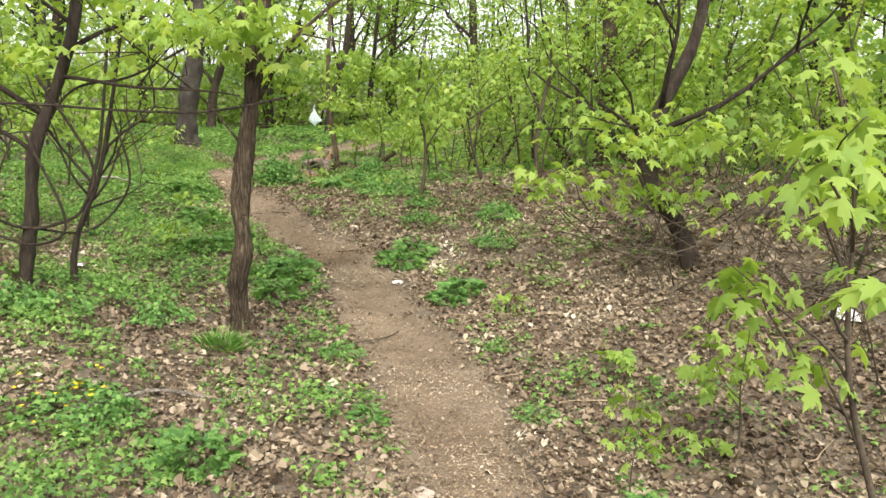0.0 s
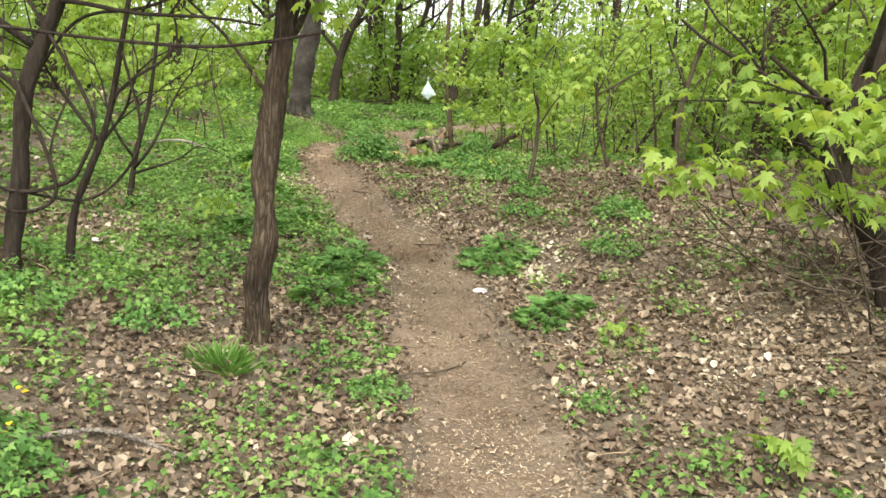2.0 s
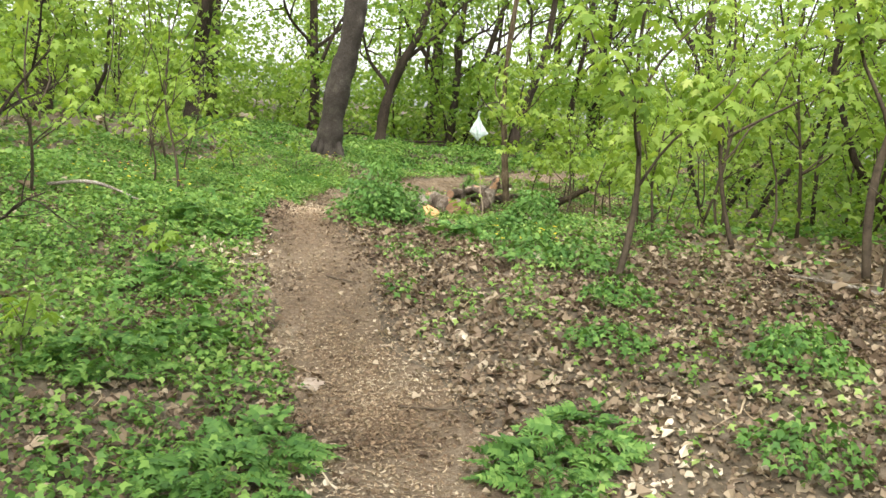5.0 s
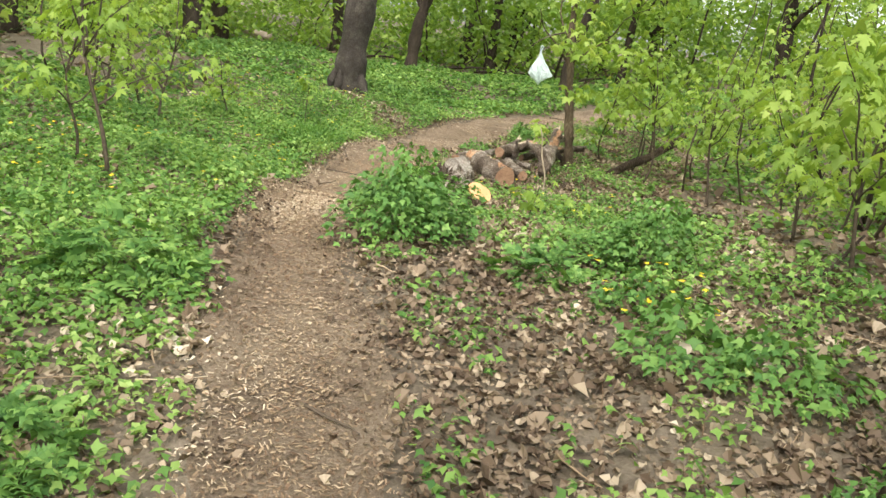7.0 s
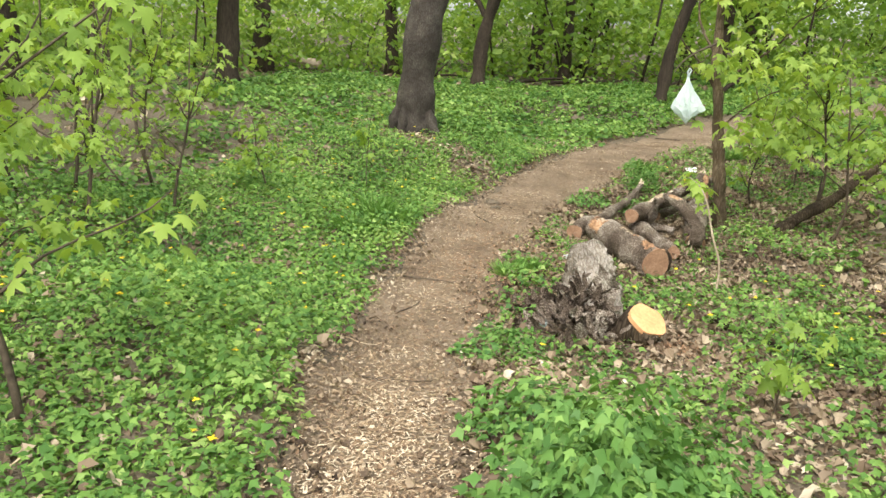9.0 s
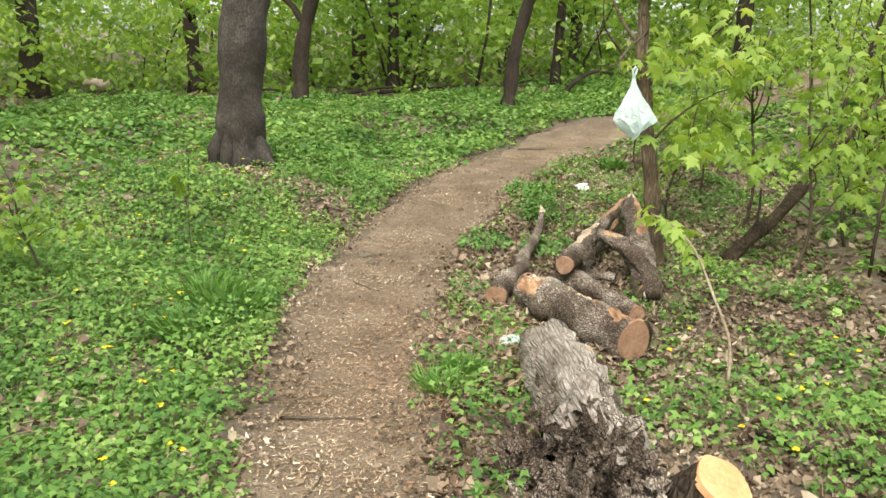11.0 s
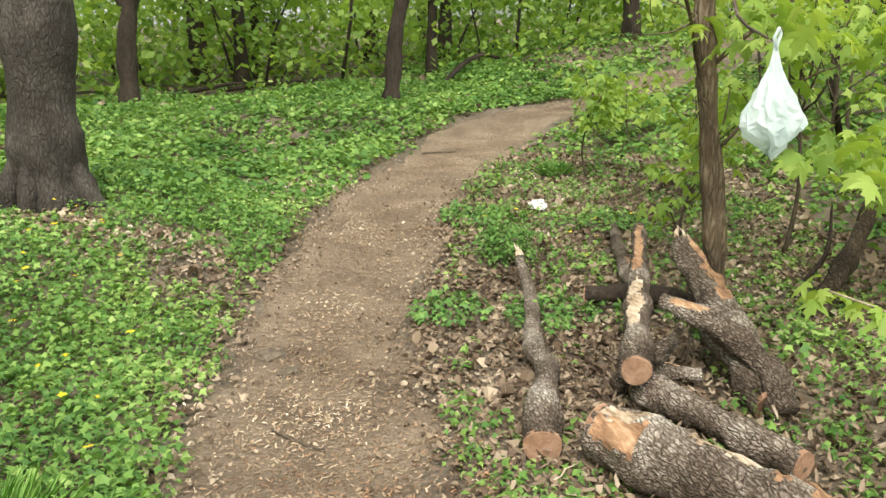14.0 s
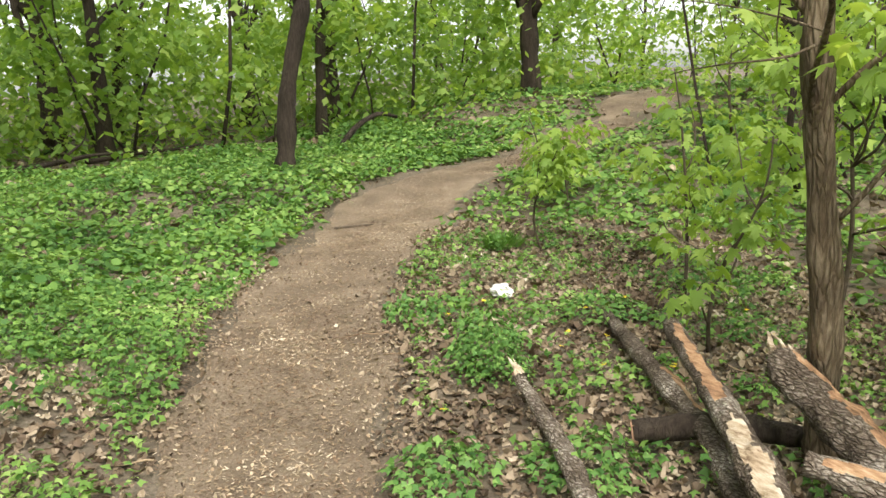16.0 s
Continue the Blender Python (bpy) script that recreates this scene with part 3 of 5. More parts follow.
def tree(name, label, line, r0, r1, material, limbs=(), crown=(), leaf=CROWN, shape=LOBED_SHAPE, leaf_size=0.11, flare=0.0, seed=0, category="tree", group="", sides=12, rough=0.14, twig_material=None, rugged=0.0):
    """line: places the trunk passes; limbs: (start fraction, end place, radius); crown: (centre, radii, leaf count)."""
    rng = np.random.default_rng(seed + 100)
    line = np.array(line, float)
    base = line[0].copy()
    top = smooth_line(line - base, 10)
    s = np.linspace(0, 1, len(top))
    rad = r0 + (r1 - r0) * s
    rad = rad * (1 + 0.07 * np.sin(s * 23 + seed) + 0.05 * np.sin(s * 51 + 2 * seed))
    h = np.linalg.norm(top - top[0], axis=1)
    rad = rad * (1 + flare * np.exp(-h / (2.2 * r0)))
    top[0, 2] -= 0.06
    root = holder(name, *base, label, category, group)
    v, q, t = tube(top, rad, sides, rough, seed)
    if rugged:
        v = knobbly(v, top, seed, rugged, rugged * .5, 9)
    if flare:
        ang = np.arctan2(v[:, 1] - top[0, 1], v[:, 0] - top[0, 0])
        k = 1 + (0.28 if flare > .1 else .08) * np.cos(4 * ang + seed) * np.exp(-np.clip(v[:, 2], 0, 9) / (1.6 * r0))
        near = v[:, 2] < 4 * r0
        v[near, :2] = top[0, :2] + (v[near, :2] - top[0, :2]) * k[near, None]
    part("trunk", raw_mesh("trunk", v, [q, t], material), root)
    for n, (frac, end, r) in enumerate(limbs):
        start = top[int(frac * (len(top) - 1))]
        ends = np.array(end, float) - base
        pts = bent(start, ends, 9, 0.07, seed * 7 + n)
        pts[0] = start
        tubes = [tube(pts, np.linspace(r, r * 0.3, 9), 7, 0.12, seed + n)]
        span = np.linalg.norm(ends - start)
        for m in range(3):
            a = pts[rng.integers(3, 8)]
            e = a + rng.normal(0, 0.3, 3) * span + (ends - start) * 0.25 + np.array([0, 0, 0.1 * span])
            tubes.append(tube(bent(a, e, 6, 0.08, seed * 5 + m + n), np.linspace(r * 0.42, r * 0.1, 6), 5, 0.1, m))
        v, f = join_tubes(tubes)
        part("limb", raw_mesh("limb", v, f, twig_material or material), root)
    groups = []
    for c, radii, count in crown:
        c = np.array(c, float) - base
        clumps = max(4, count // 22)
        cc = rng.normal(0, 1, (clumps, 3))
        cc *= (rng.random(clumps) ** 0.45 / np.linalg.norm(cc, axis=1))[:, None]
        cc = c + cc * np.array(radii)
        pos = cc[rng.integers(0, clumps, count)] + rng.normal(0, 1, (count, 3)) * np.array([1, 1, 0.5]) * 0.22 * np.mean(radii) ** 0.6
        pos[:, 2] = np.maximum(pos[:, 2], 0.08)
        groups.append(scatter(pos, leaf_size * rng.uniform(0.55, 1.3, count), shape, 0.45, rng, pitch=-0.45))
    if groups:
        v, f, _ = merge(groups)
        part("crown", raw_mesh("crown", v, f, leaf), root)
    return root


def sapling(name, label, x, y, tips, r, leaves_per_tip, leaf_size, seed, leaf=MAPLE, shape=MAPLE_SHAPE, group="", spread_by=0.16, material=TWIG, low=0.35, base_z=None):
    """A thin stem with bent twigs to the given tips (offsets from the foot), each carrying drooping leaves in tiers."""
    rng = np.random.default_rng(seed)
    z = float(floor_z(x, y)) if base_z is None else base_z
    root = holder(name, x, y, z, label, "sapling", group)
    top = np.array(tips[0], float)
    stem = bent((0, 0, -0.04), top, 12, 0.035, seed)
    v, q, t = tube(stem, np.linspace(r, r * 0.3, 12), 7, 0.15, seed)
    part("stem", raw_mesh("stem", v, [q, t], material), root)
    stem_ob = root.children[0]
    for n, tip in enumerate(tips):
        tip = np.array(tip, float)
        holder_ob = stem_ob
        if n == 0:
            pts = stem
        else:
            k = np.argmin(np.abs(stem[:, 2] - tip[2] * rng.uniform(0.45, 0.7)))
            pts = bent(stem[k], tip, 8, 0.06, seed * 3 + n)
            pts[0] = stem[k]
            tv, tq, tt = tube(pts, np.linspace(r * 0.5, r * 0.16, 8), 5, 0.1, n)
            holder_ob = part("twig", raw_mesh("twig", tv, [tq, tt], material), root)
        count = leaves_per_tip
        s = rng.uniform(low, 1.0, count) ** 0.6
        where = np.stack([np.interp(s, np.linspace(0, 1, len(pts)), pts[:, a]) for a in range(3)], 1)
        ang = rng.uniform(0, 6.28, count)
        far = rng.uniform(0.15, 1, count) * spread_by
        pos = where + np.stack([far * np.cos(ang), far * np.sin(ang), rng.normal(0, 0.25, count) * spread_by - 0.02], 1)
        v, f = scatter(pos, leaf_size * rng.uniform(0.5, 1.25, count), shape, 0.35, rng, heading=ang - np.pi / 2, pitch=-0.5)
        tagged(part("leaves", raw_mesh("leaves", v, f, leaf), holder_ob), kind="stuff")
    return root


def knobbly(v, line, seed, amount=.16, fine=.08, scale=11):
    """Pushes a tube's skin in and out from its line by two scales of noise."""
    out = np.array(v, float)
    for k in range(len(out)):
        near = line[np.argmin(((line - out[k]) ** 2).sum(1))]
        p = Vector(out[k]) * scale + Vector((seed * 3.1, 0, 0))
        out[k] = near + (out[k] - near) * (1 + amount * 2 * noise.noise(p * .5) + fine * 2 * noise.noise(p * 2.2))
    return out


def fz(x, y):
    return float(floor_z(x, y))

# ---- trees beside the path ----
tree("leaning_tree", "slim dark-barked leaning tree standing beside the path", [(-.715, -1.63, fz(-.715, -1.63)), (-.715, -1.63, .25), (-.695, -1.64, .55), (-.69, -1.63, .95), (-.65, -1.63, 1.35), (-.56, -1.63, 2.1), (-.48, -1.6, 3.2), (-.3, -1.4, 5.5)],
     .07, .05, BARK, [(.55, (-1.7, -1.9, 2.35), .011), (.62, (.3, -2.1, 2.6), .02), (.7, (-.9, -.6, 3.4), .025)],
     [((-.75, -1.75, 2.0), (.65, .4, .25), 260), ((-.1, -1.6, 5), (1.2, 1.2, .9), 500)], MAPLE, MAPLE_SHAPE, .085, .12, 3, sides=28, rugged=.12)
tree("vine_tree", "dark crooked tree hung with bare looping vines", [(-2.27, -1.05, fz(-2.27, -1.05)), (-2.2, -1.05, .6), (-2.15, -1.05, 1.15), (-1.95, -1.05, 1.7), (-1.8, -1.0, 2.4), (-1.7, -.9, 4)],
     .052, .035, BARK_DARK, [(.5, (-3.0, -1.2, 2.3), .025), (.6, (-.7, -1.95, 1.62), .016), (.66, (-1.2, -.6, 2.5), .02), (.4, (-2.9, -.7, 1.6), .02), (.72, (-2.6, -1.2, 2.6), .018)],
     [((-1.7, -1.0, 2.1), (.9, .6, .35), 160), ((-1.7, -.9, 4), (1.1, 1.1, .8), 300)], MAPLE, MAPLE_SHAPE, .08, .2, 4)
tree("thin_tree", "thin bare-stemmed young tree with forked dark twigs", [(-1.93, -1.02, fz(-1.93, -1.02)), (-1.9, -1.0, .5), (-1.72, -.98, 1.0), (-1.62, -1.0, 1.5), (-1.5, -.95, 2.3)],
     .026, .012, BARK_DARK, [(.35, (-1.35, -.8, 1.5), .014), (.45, (-2.2, -.9, 1.7), .014), (.55, (-1.2, -.9, 2.0), .012)], [((-1.5, -.95, 2.2), (.5, .5, .3), 90)], MAPLE, MAPLE_SHAPE, .09, 0, 5)
tree("thin_tree", "thin dark young tree forking low above the herbs", [(-2.17, 1.03, fz(-2.17, 1.03)), (-2.12, 1.05, .6), (-2.0, 1.05, 1.1), (-1.9, 1.1, 2.2)],
     .026, .012, BARK_DARK, [(.25, (-1.6, 1.1, 1.4), .016), (.3, (-2.7, 1.1, 1.6), .014), (.2, (-1.5, .9, .75), .012)], [((-2, 1, 1.9), (.7, .5, .4), 120)], MAPLE, MAPLE_SHAPE, .1, 0, 6)
broad = tree("broad_tree", "broad grey-barked tree with flared roots in green herbs", [(-1.75, 12.15, fz(-1.75, 12.15)), (-1.73, 12.15, .9), (-1.62, 12.15, 1.8), (-1.5, 12.2, 2.6), (-1.5, 12.3, 3.4), (-1.6, 12.4, 5.5), (-1.4, 12.5, 9)],
     .24, .16, BARK_GREY, [(.66, (-2.9, 12.6, 7.4), .1), (.72, (.6, 12.9, 7.8), .1), (.8, (-2.6, 11.5, 9), .08)], [((-1.4, 12.5, 8.3), (3, 3, 1.5), 900)], CROWN, TIP_SHAPE, .17, .04, 7, sides=28, rough=.03, rugged=.05)
def add_roots(root, r, seed):
    g = np.random.default_rng(seed)
    for k, a in enumerate((-2.75, -2.0, -.5, 1.2)):
        far = r * g.uniform(1.15, 1.4)
        pts = smooth_line(np.array([(r * .6 * math.cos(a), r * .6 * math.sin(a), .42), (r * .98 * math.cos(a), r * .98 * math.sin(a), .2), (far * math.cos(a), far * math.sin(a), .03), (far * 1.35 * math.cos(a), far * 1.35 * math.sin(a), -.08)]), 5)
        v, q, t = tube(pts, np.interp(np.linspace(0, 1, len(pts)), [0, .4, 1], [.04, .085, .04]), 12, .06, k)
        part("root", raw_mesh("root", knobbly(v, pts, k, .1, .05, 7), [q, t], BARK_GREY), root)


add_roots(broad, .235, 3)
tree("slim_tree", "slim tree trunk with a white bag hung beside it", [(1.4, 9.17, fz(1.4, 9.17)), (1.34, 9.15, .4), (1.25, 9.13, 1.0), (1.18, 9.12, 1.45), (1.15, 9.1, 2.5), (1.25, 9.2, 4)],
     .055, .03, BARK_LIT, [(.45, (.75, 8.7, 1.75), .012), (.5, (1.9, 8.6, 1.9), .012), (.6, (1.0, 9.6, 2.4), .014), (.35, (1.75, 8.7, 1.25), .01)],
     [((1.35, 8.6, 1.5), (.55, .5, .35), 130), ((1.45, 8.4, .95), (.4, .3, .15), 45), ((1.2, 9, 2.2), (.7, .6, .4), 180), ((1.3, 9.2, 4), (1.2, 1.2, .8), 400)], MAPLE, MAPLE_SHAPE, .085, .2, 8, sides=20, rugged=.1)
tree("far_tree", "dark forked tree at the edge of the clearing", [(-1.38, 19.6, fz(-1.38, 19.6)), (-1.3, 19.6, 1.2), (-1.0, 19.6, 2.4), (-.5, 19.7, 3.6), (-.2, 20, 6)],
     .15, .08, BARK_DARK, [(.3, (-2.6, 19.4, 3.8), .07), (.5, (1, 19.6, 4.6), .07)], [((-.6, 19.8, 4.5), (2.6, 2, 1.8), 900)], CROWN, TIP_SHAPE, .17, .2, 9)
tree("far_tree", "slim dark leaning tree in green herbs by the path", [(2.08, 17.05, fz(2.08, 17.05)), (2.18, 17.05, 1.2), (2.42, 17.05, 2.2), (2.62, 17.05, 3.1), (2.7, 17.1, 5)],
     .115, .07, BARK_DARK, [(.5, (2.0, 17, 4.2), .06), (.55, (3.4, 17.3, 4.8), .05)], [((2.4, 17.1, 5), (2.2, 2, 1.3), 700)], CROWN, TIP_SHAPE, .16, .2, 10)
tree("leaning_tree", "dark low-branched tree leaning on the leafy bank", [(3.0, -1.6, fz(3.0, -1.6)), (2.85, -1.55, .7), (2.65, -1.4, 1.0), (2.75, -1.3, 1.6), (3.1, -1.2, 2.4), (3.3, -1, 4)],
     .075, .045, BARK_DARK, [(.3, (2.0, -1.6, 1.7), .03), (.5, (3.5, -2.2, 2.2), .03), (.45, (1.7, -1.0, 1.9), .025), (.6, (2.4, -1.8, 2.9), .025)],
     [((2.5, -1.6, 1.3), (.85, .6, .45), 420), ((1.9, -1.0, .98), (.32, .25, .1), 60), ((3.2, -1, 3.2), (1.4, 1.3, .9), 500)], MAPLE, MAPLE_SHAPE, .085, .2, 11, sides=20, rugged=.12)
tree("bank_tree", "upright grey trunk behind the leafy bank", [(4.64, 3.6, fz(4.64, 3.6)), (4.64, 3.6, 1.6), (4.6, 3.6, 2.8), (4.65, 3.7, 6)],
     .12, .09, BARK, [(.4, (3.4, 3.4, 3.2), .04), (.5, (5.6, 3.2, 3.6), .05)], [((4.6, 3.7, 5), (2, 2, 1.2), 700)], CROWN, TIP_SHAPE, .13, .2, 12)

# young trees on the bank beside the path
sapling("maple_sapling", "slender young maple on the leafy bank", 1.37, 1.63, [(.02, 0, 1.95), (-.35, .1, 1.6), (.4, .2, 1.75), (-.2, -.3, 1.3), (.5, -.1, 1.3)], .022, 46, .08, 21, group="young maples")
sapling("maple_sapling", "slender young maple on the leafy bank", 2.72, 3.43, [(-.35, 0, 2.0), (.4, .2, 1.9), (-.6, -.1, 1.4), (.3, .4, 1.2), (.7, -.3, 1.5)], .022, 56, .08, 22, group="young maples")
sapling("maple_sapling", "forked dark-stemmed young maple on the bank", 3.02, 2.0, [(-.1, 0, 2.1), (.35, .1, 1.9), (-.45, .1, 1.8), (.6, .3, 1.4)], .032, 56, .08, 23, group="young maples")
rng = np.random.default_rng(41)
sapling("maple_sapling", "low young maple with big drooping leaves beside the path", 1.87, -5.0, [(-.5, .1, 1.95), (-.75, -.1, 1.6), (-.7, .3, 1.15), (-.56, .27, 1.05), (-1.1, -.95, 1.42), (-.3, .2, .8), (.2, -.2, 1.5), (-.95, -.6, 1.75)], .016, 18, .095, 31, group="young maples", spread_by=.17, low=.6)
sapling("maple_sapling", "small young maple growing from the leaf litter", 1.78, -4.05, [(.02, 0, .72), (-.25, -.1, .6), (.2, .15, .55), (-.1, .2, .45)], .008, 13, .08, 32, group="young maples", spread_by=.13)
for k, (x, y, h) in enumerate([(1.2, -3.95, .42), (1.5, -4.05, .22), (.95, -4.5, .45), (1.55, -3.1, .3), (2.1, -3.3, .4), (-1.3, .3, .3), (-1.2, 1.6, .35), (-.2, -4.9, .2), (.62, 4.95, .3), (-1.85, 9.55, .75), (1.0, 5.9, .25), (1.35, -1.6, .2)]):
    sapling("maple_seedling", "knee-high maple seedling with pale young leaves", x, y, [(.03, .02, h), (-.08, .05, h * .85), (.09, -.04, h * .75)], .005, 8, .06, 50 + k, group="maple seedlings", spread_by=.11)
LEFT_YOUNG = [(-1.93, 4.2, 1.5), (-2.25, 4.45, 1.0), (-3.1, 6.7, 1.5), (-3.1, 8, 1.3), (-2.65, 8.9, .75), (-3.9, 5.5, 1.9), (-4.6, 7.5, 2), (-2.7, 3.15, 1.4), (-3.3, 2.3, 1.7), (-4.3, 3.5, 2.2), (-5.2, 5.5, 2.4),
              (-4.3, 10, 1.5), (-5.5, 9, 2.2), (-3.5, .5, 1.9), (-4.5, 1.5, 2.3), (-3.3, -1.0, 2), (-4.3, -.4, 2.3), (-5.6, 11.6, 2.2), (-6.5, 7, 2.6), (-6.4, 3, 2.8), (-2.9, -2.2, 1.6)]
RIGHT_YOUNG = [(2.06, 3.4, 1.3), (3.6, 4.3, 2.3), (4.3, 3.3, 2.5), (3.3, 5.4, 1.9), (4.6, 5, 2.5), (3.7, 6.7, 1.9), (5.2, 6.8, 2.6), (4.2, 1.2, 2.3), (4.6, -.3, 2.4), (3.8, .4, 1.9), (4.9, 8.4, 2.4), (2.75, 8.0, 1.5), (1.95, 10.2, 1.05),
               (2.6, 11, 1.35), (2.5, 12.3, 1.0), (3.5, 10, 1.6), (3.65, 13.5, .8), (4.4, 11.5, 2), (3.9, -2.4, 2.0), (5.2, 3.9, 2.9), (5.6, 1.8, 2.9), (5.9, 5.6, 3), (6.2, 9.5, 2.8), (5.6, 12.5, 2.4), (6.6, 14.2, 2.4), (2.9, 9.2, 1.2), (2.2, 4.5, 1.2), (3.2, -3.0, 1.4), (2.2, 8.75, 1.35), (2.45, 9.9, 1.6)]
for k, (x, y, h) in enumerate(LEFT_YOUNG + RIGHT_YOUNG):
    n = 4 + int(h * 2.2)
    tips = [(rng.normal(0, .1) * h, rng.normal(0, .1) * h, h)]
    for m in range(n):
        a, far = rng.uniform(0, 6.28), rng.uniform(.18, .42) * h ** .7
        tips.append((far * math.cos(a), far * math.sin(a), h * rng.uniform(.4, 1.05)))
    far_off = abs(x) > 3.4
    sapling("maple_sapling", "thin-stemmed young maple with bright spring leaves", x, y, tips, .005 + .006 * h, (26 if y > 7 else 36) if not far_off else 40, (.055 if x < 0 else .07) if not far_off else .095, 100 + k,
            shape=MAPLE_SHAPE if not far_off else TIP_SHAPE, group="young maples", spread_by=.2, low=.3)


def arching_cane():
    """A bare pale cane that rises, bends over towards the logs and ends in a few leaves."""
    foot = np.array([.9, 7.12, fz(.9, 7.12)])
    root = holder("arching_sapling", *foot, "arching bare cane tipped with maple leaves beside the logs", "sapling")
    line = smooth_line(np.array([(0, 0, -.03), (.03, .08, .2), (-.02, .18, .4), (-.03, .38, .56), (-.04, .63, .63), (-.06, .88, .64)]), 6)
    v, q, t = tube(line, np.linspace(.009, .003, len(line)), 7, .1, 33)
    stem = part("stem", raw_mesh("stem", v, [q, t], STRAW_CANE), root)
    rows = np.random.default_rng(33)
    for k in (18, 22, 26, 30):
        n = 7
        a = rows.uniform(0, 6.28, n)
        pos = line[k] + np.stack([.05 * np.cos(a), .05 * np.sin(a), rows.normal(0, .02, n)], 1)
        lv, lf = scatter(pos, rows.uniform(.04, .085, n), MAPLE_SHAPE, .35, rows, heading=a - np.pi / 2, pitch=-.5)
        tagged(part("leaves", raw_mesh("leaves", lv, lf, MAPLE), stem), kind="stuff")


arching_cane()

# ---- the wood beyond ----
def wood_tree(x, y, r, h, seed, low=1.2, leaves=520, lean=.06):
    g = np.random.default_rng(seed)
    z = fz(x, y)
    dx, dy = g.normal(0, lean * h, 2)
    line = [(x, y, z), (x + .15 * dx, y + .15 * dy, z + h * .2), (x + .5 * dx, y + .5 * dy, z + h * .5), (x + dx, y + dy, z + h)]
    limbs = []
    for m in range(3):
        a = g.uniform(0, 6.28)
        limbs.append((g.uniform(.2, .6), (x + dx * .5 + 1.8 * math.cos(a), y + dy * .5 + 1.8 * math.sin(a), z + h * g.uniform(.4, .75)), r * .4))
    crown = [((x + dx * .6, y + dy * .6, z + h * .66), (2.2, 2.2, h * .34), leaves), ((x, y, z + low + .9), (1.9, 1.9, 1.0), leaves * 2 // 3)]
    tree("woodland_tree", "dark-trunked woodland tree in fresh spring leaf", line, r, r * .5, BARK_DARK, limbs, crown, CROWN, TIP_SHAPE, .19, .2, seed, group="woodland trees", sides=9)


KNOWN = [(-.05, 23.5, .2, 9), (5.1, 23.2, .15, 9), (.6, 21.9, .13, 8), (4.2, 26, .16, 9), (7.4, 19.4, .17, 9), (-5, 14.4, .17, 8), (-7, 12, .2, 9), (-6.4, 20.5, .22, 8), (3.9, 20.6, .1, 8), (-3.6, 22, .16, 9), (8.6, 11.5, .17, 9), (6.8, 6.5, .16, 9), (7.2, 2, .18, 9), (-7, 3.5, .15, 9), (9.8, 16, .18, 9)]
for k, (x, y, r, h) in enumerate(KNOWN):
    wood_tree(x, y, r, h, 300 + k)
count = 0
while count < 40:
    a, d = rng.uniform(-2.9, 2.9), rng.uniform(15, 34)
    if abs(a) > 1.35 and rng.random() < .6:
        continue
    x, y = 1 + d * math.sin(a), 6 + d * math.cos(a)
    if float(way_side(np.array(x), np.array(y))[0]) < 1.2:
        continue
    wood_tree(x, y, rng.uniform(.05, .13), rng.uniform(7, 11), 400 + count, rng.uniform(.6, 1.6))
    count += 1


